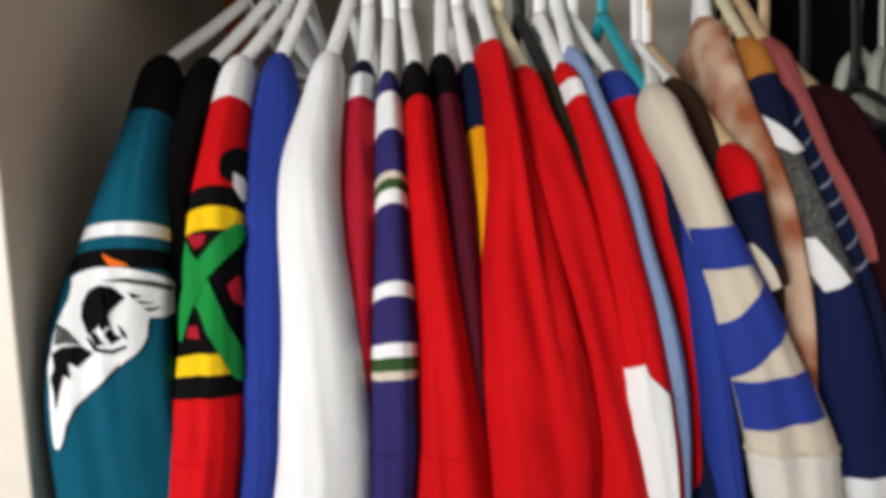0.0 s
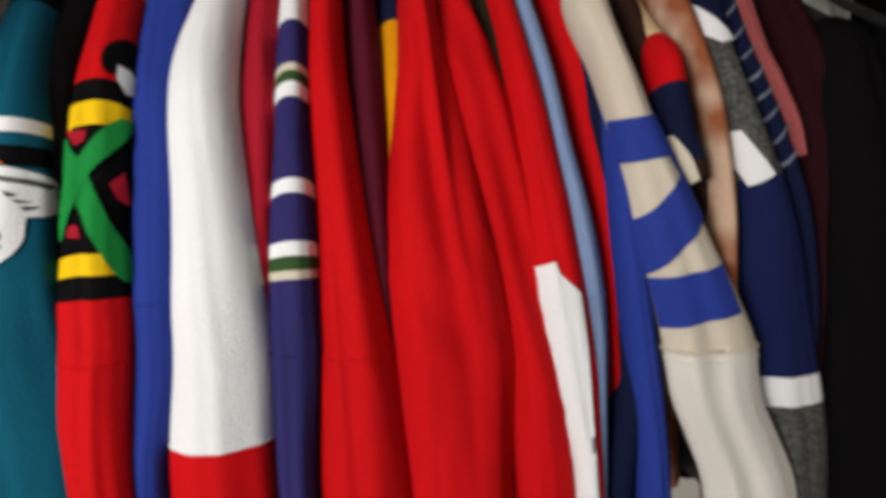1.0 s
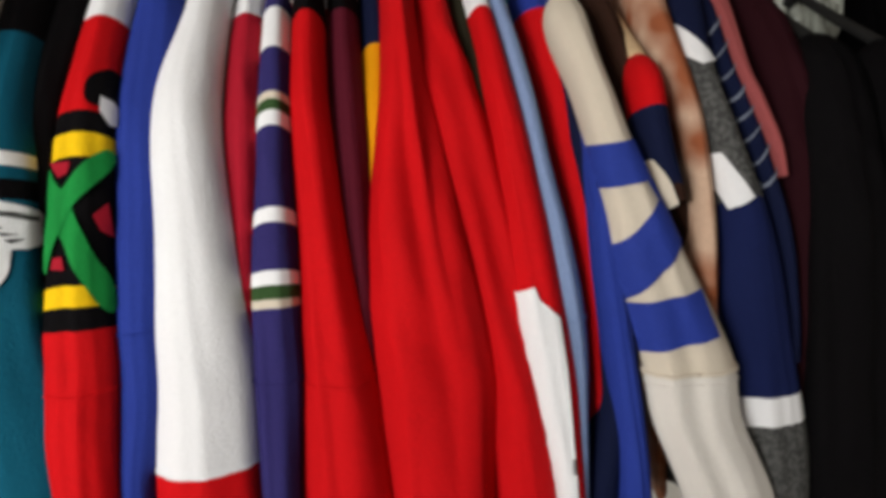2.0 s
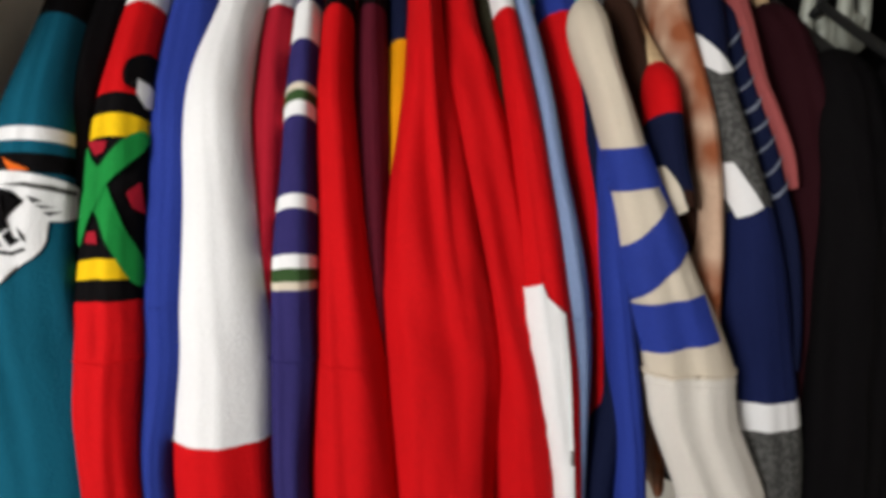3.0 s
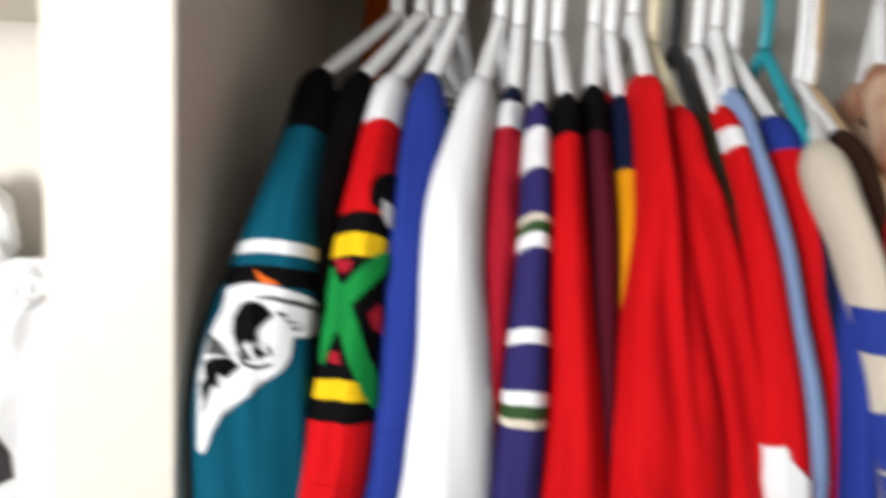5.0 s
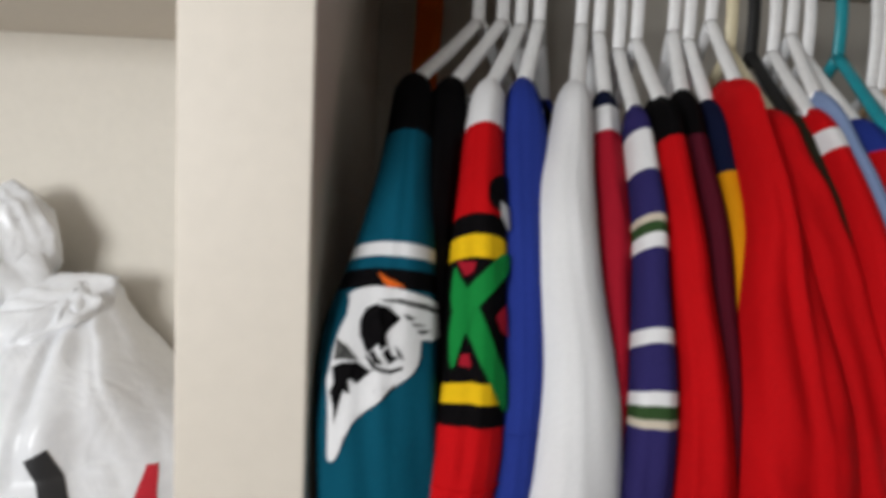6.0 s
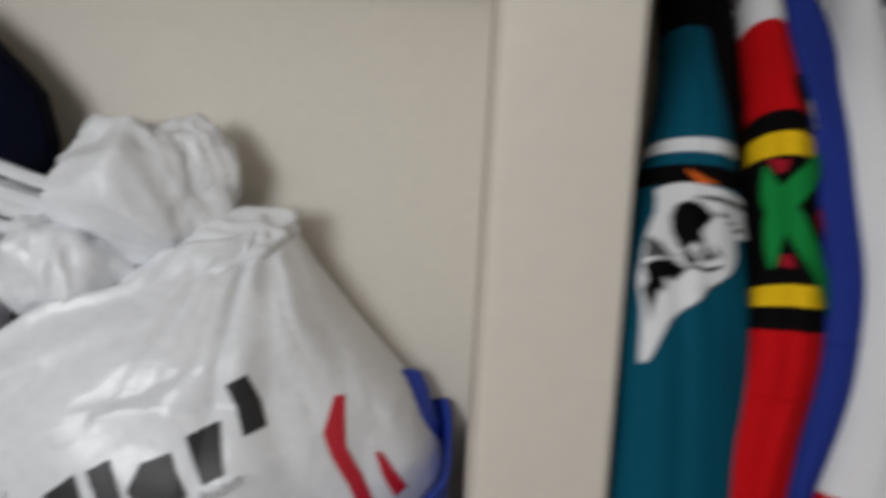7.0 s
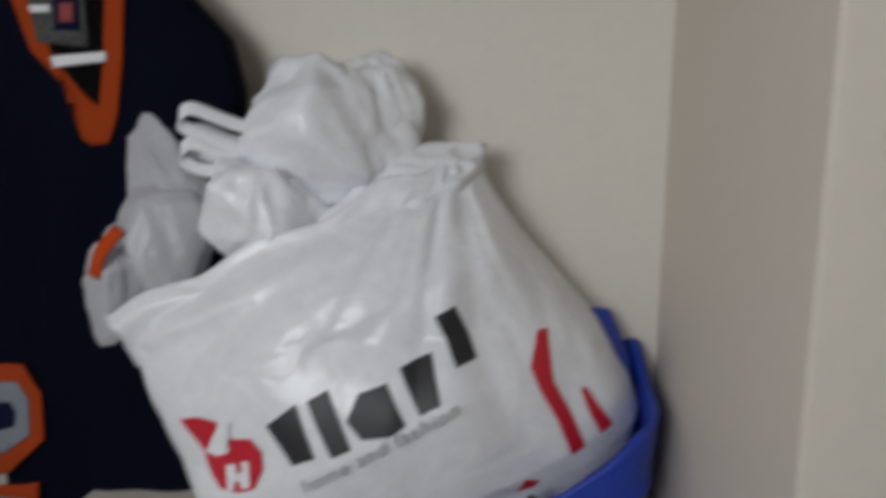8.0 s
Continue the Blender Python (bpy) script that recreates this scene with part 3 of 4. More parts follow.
hung(0.520, knots, 0.005, TEAL_PLASTIC, "teal plastic clothes hanger on the metal rail", 0.17)
knots = [(1.64, 0.486, 0.537), (1.579, 0.478, 0.536), (1.542, 0.488, 0.533), (1.498, 0.495, 0.538), (1.445, 0.5, 0.55), (1.386, 0.505, 0.566), (1.303, 0.51, 0.592), (1.232, 0.529, 0.628), (1.158, 0.546, 0.658), (1.12, 0.545, 0.652), (0.989, 0.594, 0.71), (0.92, 0.594, 0.71)]
jersey("cream jersey with royal blue bands and a diagonal bar", knots, [(9, CREAM, "sleeve"), (1.168, PALE_CREAM, "lower_sleeve")], 0.600, -0.030, [([(0.490, 1.438), (0.541, 1.445), (0.553, 1.397), (0.495, 1.387)], ROYAL, "stripe", 0.002),
    ([(0.490, 1.303), (0.554, 1.374), (0.546, 1.395), (0.555, 1.398), (0.582, 1.335), (0.520, 1.260), (0.506, 1.258)], ROYAL, "diagonal_stripe", 0.002),
    ([(0.506, 1.254), (0.593, 1.273), (0.614, 1.215), (0.531, 1.195), (0.521, 1.193)], ROYAL, "stripe", 0.002),], seams=[(1.168, 0.0026, CREAM), (1.155, 0.0010, PALE_CREAM)], folds=0.009)
hung(0.600, knots, -0.030, None, "white plastic clothes hanger with bent arm", 0.075)
knots = [(1.66, 0.552, 0.598), (1.6, 0.564, 0.603), (1.545, 0.562, 0.603), (1.489, 0.563, 0.6), (1.427, 0.575, 0.609), (1.377, 0.59, 0.628), (1.328, 0.605, 0.64), (1.263, 0.625, 0.652), (0.92, 0.625, 0.652)]
jersey("dark brown jersey with a narrow sleeve", knots, [(9, BROWN, "sleeve")], 0.580, 0.030)
hung(0.582, knots, 0.030, None, "white plastic clothes hanger in a brown jersey", 0.075)
knots = [(1.551, 0.573, 0.619), (1.487, 0.565, 0.608), (1.407, 0.566, 0.609), (1.351, 0.572, 0.612), (1.360, 0.572, 0.612)]
jersey("navy jersey with red band and cream tab", knots, [(9, RED, "stripe"), (1.490, NAVY, "sleeve"), (1.390, BROWN, "lower_sleeve")], 0.622, -0.020, [([(0.557, 1.411), (0.573, 1.417), (0.588, 1.374), (0.581, 1.361), (0.568, 1.362)], CREAM, "sewn_tab", 0.003),])
hung(0.602, knots, -0.020, BARE_WOOD, "pale wooden clothes hanger on the metal rail", 0.18)
knots = [(1.767, 0.64, 0.692), (1.669, 0.62, 0.674), (1.616, 0.616, 0.662), (1.566, 0.62, 0.659), (1.52, 0.623, 0.658), (1.475, 0.626, 0.659), (1.433, 0.63, 0.663), (1.38, 0.624, 0.655), (1.263, 0.612, 0.641), (0.92, 0.61, 0.641)]
jersey("cream and rust mottled soft shirt", knots, [(9, SANDY, "sleeve")], 0.700, 0.000)
hung(0.700, knots, 0.000)
knots = [(1.724, 0.687, 0.731), (1.591, 0.654, 0.715), (1.507, 0.648, 0.689), (1.430, 0.655, 0.709), (1.356, 0.660, 0.720), (1.236, 0.651, 0.734), (1.161, 0.667, 0.747), (1.100, 0.669, 0.761), (1.026, 0.669, 0.774), (0.920, 0.669, 0.774)]
jersey("navy jersey with grey sleeve and white bands", knots, [(9, OCHRE, "collar_band"), (1.652, NAVY, "shoulder_yoke"), (1.542, GREY, "sleeve"), (1.367, DEEP_BLUE, "sleeve"), (1.116, WHITE, "stripe"), (1.078, GREY, "cuff")], 0.730, 0.000, [([(0.650, 1.415), (0.667, 1.419), (0.690, 1.366), (0.666, 1.352)], WHITE, "sleeve_panel", 0.002),
    ([(0.643, 1.600), (0.658, 1.596), (0.676, 1.558), (0.686, 1.534), (0.667, 1.530), (0.643, 1.559)], WHITE, "diagonal_stripe", 0.002),])
hung(0.730, knots, 0.000, IVORY_PLASTIC, "ivory plastic clothes hanger on the metal rail")
knots = [(1.657, 0.705, 0.761), (1.565, 0.692, 0.742), (1.506, 0.690, 0.732), (1.426, 0.711, 0.755), (1.351, 0.720, 0.754), (1.202, 0.735, 0.763), (1.150, 0.735, 0.763)]
jersey("navy knitted jersey with pale chevron lines", knots, [(9, NAVY, "sleeve")], 0.750, 0.020, [([(0.701, 1.590), (0.704, 1.570), (0.733, 1.600), (0.735, 1.599), (0.701, 1.563), (0.697, 1.585)], (0.17, 0.19, 0.24), "chevron", 0.002),
    ([(0.698, 1.559), (0.702, 1.539), (0.730, 1.568), (0.732, 1.567), (0.699, 1.533), (0.695, 1.554)], (0.17, 0.19, 0.24), "chevron", 0.002),
    ([(0.696, 1.529), (0.700, 1.510), (0.727, 1.537), (0.729, 1.537), (0.697, 1.504), (0.693, 1.524)], (0.17, 0.19, 0.24), "chevron", 0.002),
    ([(0.695, 1.500), (0.700, 1.482), (0.724, 1.508), (0.726, 1.507), (0.700, 1.476), (0.691, 1.496)], (0.17, 0.19, 0.24), "chevron", 0.002),
    ([(0.698, 1.472), (0.707, 1.454), (0.725, 1.480), (0.728, 1.479), (0.707, 1.448), (0.696, 1.468)], (0.17, 0.19, 0.24), "chevron", 0.002),
    ([(0.705, 1.445), (0.714, 1.427), (0.732, 1.452), (0.734, 1.452), (0.713, 1.421), (0.703, 1.440)], (0.17, 0.19, 0.24), "chevron", 0.002),
    ([(0.712, 1.417), (0.721, 1.400), (0.738, 1.425), (0.741, 1.424), (0.719, 1.394), (0.710, 1.413)], (0.17, 0.19, 0.24), "chevron", 0.002),
    ([(0.718, 1.391), (0.724, 1.374), (0.745, 1.398), (0.747, 1.397), (0.723, 1.368), (0.715, 1.387)], (0.17, 0.19, 0.24), "chevron", 0.002),])
knots = [(1.723, 0.721, 0.771), (1.590, 0.724, 0.755), (1.505, 0.718, 0.741), (1.426, 0.744, 0.761), (1.388, 0.747, 0.759), (1.380, 0.747, 0.759)]
jersey("faded salmon pink shirt", knots, [(9, SALMON, "sleeve")], 0.765, 0.008, depth=0.02)
hung(0.765, knots, 0.008, BARE_WOOD, "pale wooden clothes hanger on the metal rail")
knots = [(1.642, 0.775, 0.845), (1.605, 0.783, 0.853), (1.519, 0.775, 0.848), (1.45, 0.772, 0.849), (1.388, 0.768, 0.848), (1.259, 0.756, 0.842), (1.072, 0.765, 0.859), (0.92, 0.765, 0.859)]
jersey("dark plum jersey beside a salmon shirt", knots, [(9, PLUM, "sleeve")], 0.820, 0.030)
hung(0.820, knots, 0.030, BARE_WOOD, "pale wooden clothes hanger on the metal rail")
knots = [(1.567, 0.828, 0.899), (1.459, 0.808, 0.910), (1.277, 0.775, 0.889), (0.920, 0.775, 0.889)]
jersey("black jersey at the dark end of the rail", knots, [(9, BLACK, "sleeve")], 0.900, 0.000)
# black colour stands in for the shade on this hanger
hung(0.900, knots, 0.000, BLACK_PLASTIC, "black plastic clothes hanger on the metal rail")
knots = [(1.554, 0.919, 1.009), (1.432, 0.886, 1.007), (1.271, 0.856, 0.981), (0.920, 0.856, 0.981)]
jersey("black jersey at the dark end of the rail", knots, [(9, BLACK, "sleeve")], 1.000, 0.000)
# black again, so that the shade at this end is in its colour
hung(1.000, knots, 0.000, BLACK_PLASTIC, "black plastic clothes hanger on the metal rail")

# ---- empty hangers at the dark end ----
def curled_hanger(x, y, z, turn, label):
    """A small hanger with curled clip ends that hangs loose, front edge on."""
    h = thing("clothes_hanger", (x, y, z), label, "hanger", "hangers on the rail")
    m = pose(x, y, z, 0, 0, turn)
    own(part("hook", tube(bmesh.new(), [m @ p for p in bend([(0, 0, 0.02), (0, 0, 0.12), (0.012, 0, 0.2), (0.02, 0, ROD_Z - z), (0, 0, ROD_Z - z + 0.02), (-0.02, 0, ROD_Z - z)])], 0.006, 10, side=(0, 1, 0)), GREY_PLASTIC, h), h)
    for s in (-1, 1):
        own(part("arm", tube(bmesh.new(), [m @ p for p in bend([(0, 0, 0.03), (0.035 * s, 0, 0.005), (0.05 * s, 0, -0.05), (0.038 * s, 0, -0.095), (0.012 * s, 0, -0.1), (0.008 * s, 0, -0.07), (0.02 * s, 0, -0.05)])], 0.0125, 10, side=(0, 1, 0)), GREY_PLASTIC, h), h)
    return h


curled_hanger(1.045, 1.22, 1.695, 15, "pale grey plastic hanger with curled ends, empty")
curled_hanger(1.11, 1.24, 1.70, 35, "pale grey plastic hanger with curled ends, empty")

# ---- orange and white scarf in the back corner ----
scarf = thing("scarf", (-0.168, 1.63, 1.3), "orange and white striped scarf hung in the closet corner", "scarf")
for z1, z0, col in ((2.029, 1.755, ORANGE), (1.755, 1.53, WHITE), (1.53, 1.3, ORANGE)):
    bm = bmesh.new()
    rows = []
    for i in range(9):
        z = z1 + (z0 - z1) * i / 8
        rows.append([bm.verts.new((-0.168 + 0.03 * math.sin(a) + 0.004 * math.sin(z * 17), 1.63 + 0.014 * math.cos(a) + 0.004 * math.sin(3 * a + z * 25), z)) for a in (math.tau * k / 16 for k in range(16))])
    for a, b in zip(rows, rows[1:]):
        for k in range(16):
            bm.faces.new((a[k], b[k], b[(k + 1) % 16], a[(k + 1) % 16]))
    bm.faces.new(rows[0][::-1])
    bm.faces.new(rows[-1])
    own(part("stripe", bm, fabric(col), scarf), scarf)

# ---- black coat at the far end, added to hide the too bright wall ----
coat = thing("coat", (1.16, 1.47, 0.6), "long black coat added to keep the closet end dark", "coat")
bm, rows = bmesh.new(), []
for i in range(24):
    z = 2.0 - i * (2.0 - 0.6) / 23
    hw = float(np.interp(z, [0.6, 1.5, 1.8, 1.92, 2.0], [0.28, 0.275, 0.28, 0.25, 0.12]))
    ring = []
    for k in range(48):
        a = math.tau * k / 48
        ring.append(bm.verts.new((1.16 + hw * math.sin(a), 1.47 - (0.07 + 0.012 * math.sin(6 * a + z * 4)) * math.cos(a), z)))
    rows.append(ring)
for a, b in zip(rows, rows[1:]):
    for k in range(48):
        bm.faces.new((a[k], b[k], b[(k + 1) % 48], a[(k + 1) % 48]))
bm.faces.new(rows[0][::-1])
bm.faces.new(rows[-1])
own(part("body", bm, fabric(BLACK), coat), coat)
for s in (-1, 1):
    own(part("sleeve", tube(bmesh.new(), bend([(1.16 + 0.2 * s, 1.43, 1.9), (1.16 + 0.255 * s, 1.39, 1.6), (1.16 + 0.25 * s, 1.37, 1.25), (1.16 + 0.24 * s, 1.38, 0.95)]), 0.06, 16, side=(0, 1, 0)), fabric(BLACK), coat), coat)

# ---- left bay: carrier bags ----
# left bay's contents scaled and turned about the last eye to fit its view
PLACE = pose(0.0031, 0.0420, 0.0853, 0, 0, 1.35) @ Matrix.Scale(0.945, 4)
BAG_O, BAG_U, BAG_V = Vector((-1.26, 0, 1.115)), Vector((0.906, 0, 0.423)), Vector((-0.423, 0, 0.906))
BAG_LONG, BAG_Y, SQUARE = 0.76, 1.55, 0.78


def bag_size(s):
    """Middle, half width and half depth of the sack, from its bottom (0) to its mouth (1)."""
    right = float(np.interp(s, [0, 0.06, 0.18, 0.35, 0.55, 0.7, 0.82, 1], [0.51, 0.54, 0.545, 0.53, 0.485, 0.45, 0.432, 0.42]))
    left = float(np.interp(s, [0, 0.1, 0.25, 0.5, 0.65, 0.82, 1], [-0.32, -0.39, -0.415, -0.425, -0.43, -0.43, -0.465]))
    return ((right + left) / 2, (right - left) / 2,
            float(np.interp(s, [0, 0.12, 0.4, 0.7, 0.9, 1], [0.2, 0.25, 0.285, 0.245, 0.165, 0.125])))


def creased(p, seed):
    return 1 - abs(noise.noise(p + Vector((seed, seed, seed)))) * 2


def bag_spot(a, s, lift=0.0):
    cu, hu, hd = bag_size(s)
    sn, cs = math.sin(a), math.cos(a)
    u = cu + hu * math.copysign(abs(sn) ** SQUARE, sn)
    d = math.copysign(abs(cs) ** SQUARE, cs) * hd
    v = (s - 1) * BAG_LONG
    swell = 0.6 + 0.4 * s
    # long pulls towards the gathered mouth, broad dents and small crumples
    facet = noise.noise(Vector((u * 2.6 + v * 1.4, v * 2.2 - u * 1.1, 0.3))) * 0.05
    facet += creased(Vector((u * 1.5 - v * 2.2, v * 1.5 + u * 1.6, 1.7)), 8.2) * 0.050
    radial = math.atan2(u - 0.40, 0.06 - v)
    near = math.exp(-((u - 0.36) / 0.22) ** 2)
    fan = creased(Vector((radial * 4.2, 2.2, v * 0.6)), 6.4) * 0.030 + creased(Vector((radial * 7.0 + v * 2.0, 5.2, v * 2.2)), 3.3) * 0.008
    drape = creased(Vector((v * 6.5 - u * 1.6, 7.7, u * 1.1)), 2.6) * 0.022 * math.exp(-((s - 0.82) / 0.2) ** 2)
    small = noise.noise(Vector((u * 7 - v * 4, v * 6 + u * 4, 4.0))) * 0.006
    # the mouth is turned over into a loose rim
    rim = 0.016 * math.exp(-((s - 0.955) / 0.03) ** 2) - 0.010 * math.exp(-((s - 0.88) / 0.03) ** 2)
    d += math.copysign((facet * swell + fan * near + drape + small + rim - 0.05) * min(1, abs(cs) * 2), cs) + math.copysign(lift, cs)
    p = BAG_O + BAG_U * u + BAG_V * v
    return Vector((p.x, BAG_Y + 0.22 * u - d, max(p.z, 0.43 + 0.004 * sn)))


def carrier_bag():
    g = thing("carrier_bag", (-0.95, BAG_Y, 0.43), "large stuffed white plastic carrier bag with black and red print", "carrier bag")
    bm, rows, sides, rings = bmesh.new(), [], 230, 120
    for i in range(rings + 1):
        s = i / rings
        rows.append([bm.verts.new(bag_spot(math.tau * k / sides, s) + (BAG_V * 0.022 * noise.noise(Vector((k * 0.08, 0, 9))) * max(0, s - 0.8) * 5)) for k in range(sides)])
    inner = []
    for depth in (0.004, 0.06, 0.13):
        inner.append([bm.verts.new(v.co.lerp(Vector((v.co.x * 0.7 + BAG_O.x * 0.3, BAG_Y + 0.3 * (v.co.x - BAG_O.x), v.co.z)), 0.03 + depth * 0.6) - BAG_V * depth) for v in rows[rings]])
    rows += inner
    for a, b in zip(rows, rows[1:]):
        for k in range(sides):
            bm.faces.new((a[k], a[(k + 1) % sides], b[(k + 1) % sides], b[k]))
    bm.faces.new(rows[0])
    own(part("sack", bm, BAG_FILM, g), g)

    prints = []

    def printed(name, polygon, material, lift=0.004, label=""):
        bm = cut_sheet(polygon, 0.008)
        lay(bm, lift)
        piece = part(name, bm, material, g, label)
        if name == "print_detail":
            piece.parent = prints[-1]
        else:
            prints.append(own(piece, g))

    def lay(bm, lift):
        for v in bm.verts:
            r = Vector((v.co.x, 0, v.co.z)) - BAG_O
            u, w = r.dot(BAG_U), r.dot(BAG_V)
            s = min(0.999, max(0, 1 + w / BAG_LONG))
            cu, hu, hd = bag_size(s)
            t = max(-0.99, min(0.99, (u - cu) / hu))
            v.co = bag_spot(math.asin(math.copysign(abs(t) ** (1 / SQUARE), t)), s, lift)
        bmesh.ops.recalc_face_normals(bm, faces=bm.faces[:])

    # the maker's mark, as plain shapes
    printed("print_block", [(-1.235, 0.755), (-1.176, 0.801), (-1.132, 0.702), (-1.179, 0.682)], INK_BLACK)
    printed("print_block", [(-1.153, 0.808), (-1.113, 0.831), (-1.061, 0.722), (-1.098, 0.705)], INK_BLACK)
    printed("print_block", [(-1.072, 0.774), (-1.052, 0.826), (-0.999, 0.846), (-0.957, 0.772), (-0.985, 0.751), (-1.041, 0.742)], INK_BLACK)
    printed("print_block", [(-0.977, 0.872), (-0.919, 0.897), (-0.892, 0.810), (-0.931, 0.789)], INK_BLACK)
    printed("print_block", [(-0.915, 0.965), (-0.877, 0.985), (-0.831, 0.883), (-0.867, 0.872)], INK_BLACK)
    printed("print_emblem", [(-1.432, 0.744), (-1.389, 0.756), (-1.347, 0.750), (-1.336, 0.727), (-1.313, 0.717), (-1.271, 0.724), (-1.246, 0.699), (-1.244, 0.663), (-1.265, 0.619), (-1.299, 0.606), (-1.341, 0.610), (-1.364, 0.635), (-1.380, 0.682)], INK_RED)
    printed("print_detail", [(-1.335, 0.755), (-1.315, 0.753), (-1.325, 0.722), (-1.341, 0.697), (-1.320, 0.687), (-1.347, 0.677), (-1.374, 0.682)], BAG_FILM, 0.006)
    printed("print_detail", [(-1.327, 0.662), (-1.306, 0.666), (-1.305, 0.647), (-1.291, 0.651), (-1.292, 0.675), (-1.275, 0.676), (-1.274, 0.621), (-1.291, 0.617), (-1.293, 0.634), (-1.308, 0.630), (-1.311, 0.610), (-1.325, 0.611)], BAG_FILM, 0.006)
    printed("print_line", [(-0.712, 0.920), (-0.692, 0.918), (-0.699, 0.871), (-0.677, 0.822), (-0.640, 0.755), (-0.606, 0.678), (-0.634, 0.663), (-0.666, 0.743), (-0.703, 0.808), (-0.724, 0.855)], INK_RED)
    printed("print_line", [(-0.619, 0.797), (-0.605, 0.793), (-0.546, 0.709), (-0.571, 0.695), (-0.600, 0.747)], INK_RED)
    printed("print_line", [(-0.746, 0.589), (-0.728, 0.617), (-0.699, 0.606), (-0.713, 0.592)], INK_RED)
    # the line of writing under it
    cu = bpy.data.curves.new("writing", "FONT")
    cu.body, cu.size, cu.space_character = "home and fashion", 0.040, 1.15
    src = bpy.data.objects.new("writing", cu)
    scene.collection.objects.link(src)
    bpy.context.view_layer.update()
    me = bpy.data.meshes.new_from_object(src.evaluated_get(bpy.context.evaluated_depsgraph_get()))
    bm = bmesh.new()
    bm.from_mesh(me)
    bpy.data.objects.remove(src)
    a, b = [Vector((x, 0, z)) for x, z in [(-1.151, 0.632), (-0.855, 0.795)]]
    wide = max(v.co.x for v in bm.verts)
    way = (b - a) / wide
    rise = Vector((-way.z, 0, way.x)).normalized()
    for v in bm.verts:
        v.co = a + way * v.co.x + rise * (v.co.y + 0.0) + way.normalized() * v.co.y * 0.25
    lay(bm, 0.015)
    own(part("writing", bm, INK_GREY, g), g)
    return g


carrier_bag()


def crumple(name, at, size, material, label, seed, rough=0.22, turn=0, taper=0.0):
    """A scrunched film bag: a ball pulled out of shape with sharp creases."""
    bm = bmesh.new()
    bmesh.ops.create_icosphere(bm, subdivisions=5, radius=1)
    rnd = random.Random(int(seed * 10))
    planes = [(Vector((rnd.gauss(0, 1), rnd.gauss(0, 1), rnd.gauss(0, 1))).normalized(), rnd.uniform(0.76, 1.0)) for _ in range(24)]
    for v in bm.verts:
        d = v.co.normalized()
        cut = sorted(h / max(0.05, d.dot(n)) for n, h in planes)
        r = min(1.3, cut[0] * 0.94 + cut[1] * 0.06)
        r += rough * (0.50 * (creased(Vector((d.x * 2.6 + d.z * 0.8, d.y * 2.6, d.z * 0.9)), seed) - 0.5) + 0.16 * creased(Vector((d.x * 6, d.y * 6, d.z * 3 + d.x)), seed + 4) + 0.13 * creased(Vector((d.x * 9 + d.z * 3, d.y * 9, d.z * 8)), seed + 9))
        thin = 1 - taper * max(0.0, d.z)
        v.co = pose(*at, 0, turn, 0) @ Vector((d.x * size[0] * r * thin, d.y * size[1] * r * thin, d.z * size[2] * r))
    g = thing(name, (at[0], at[1], at[2] - size[2]), label, "plastic bag")
    own(part("film_body", bm, material, g), g)
    return g


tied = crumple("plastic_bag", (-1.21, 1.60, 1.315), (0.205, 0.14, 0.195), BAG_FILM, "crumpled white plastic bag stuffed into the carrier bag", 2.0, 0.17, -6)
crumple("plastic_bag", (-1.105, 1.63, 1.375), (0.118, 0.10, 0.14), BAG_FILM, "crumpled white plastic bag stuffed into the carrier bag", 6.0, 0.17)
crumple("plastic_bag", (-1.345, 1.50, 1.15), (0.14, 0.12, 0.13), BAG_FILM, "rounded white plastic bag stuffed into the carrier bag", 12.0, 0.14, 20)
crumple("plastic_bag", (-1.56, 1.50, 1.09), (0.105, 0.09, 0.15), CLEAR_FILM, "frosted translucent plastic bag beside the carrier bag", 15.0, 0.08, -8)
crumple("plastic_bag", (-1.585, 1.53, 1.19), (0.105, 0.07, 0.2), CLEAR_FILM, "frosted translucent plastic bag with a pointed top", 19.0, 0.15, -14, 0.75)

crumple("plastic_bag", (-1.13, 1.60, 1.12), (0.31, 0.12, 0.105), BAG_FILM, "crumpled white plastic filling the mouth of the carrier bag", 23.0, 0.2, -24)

# knotted handle loops of the white bag
for k, (dz, dy) in enumerate(((0.0, 0.0), (-0.045, 0.03), (-0.075, 0.0))):
    line = [(-1.30, 1.56, 1.31 + dz * 0.3), (-1.40, 1.50 + dy, 1.345 + dz), (-1.475, 1.46 + dy, 1.375 + dz), (-1.495, 1.46 + dy, 1.34 + dz), (-1.45, 1.48 + dy, 1.315 + dz), (-1.36, 1.53, 1.28 + dz * 0.4), (-1.31, 1.56, 1.27)]
    own(part("handle_loop", tube(bmesh.new(), bend(line), 0.016, 10, 0.3, side=(0, 0.3, 1)), BAG_FILM, tied), tied)

ribbon = thing("ribbon", (-1.69, 1.40, 1.0), "orange ribbon lying against the grey plastic bag", "ribbon")
own(part("band", tube(bmesh.new(), bend([(-1.691, 1.40, 1.005), (-1.662, 1.39, 1.063), (-1.62, 1.40, 1.115)]), 0.016, 8, 0.2, side=(0.8, 0, -0.6)), fabric((0.5, 0.06, 0.01)), ribbon), ribbon)

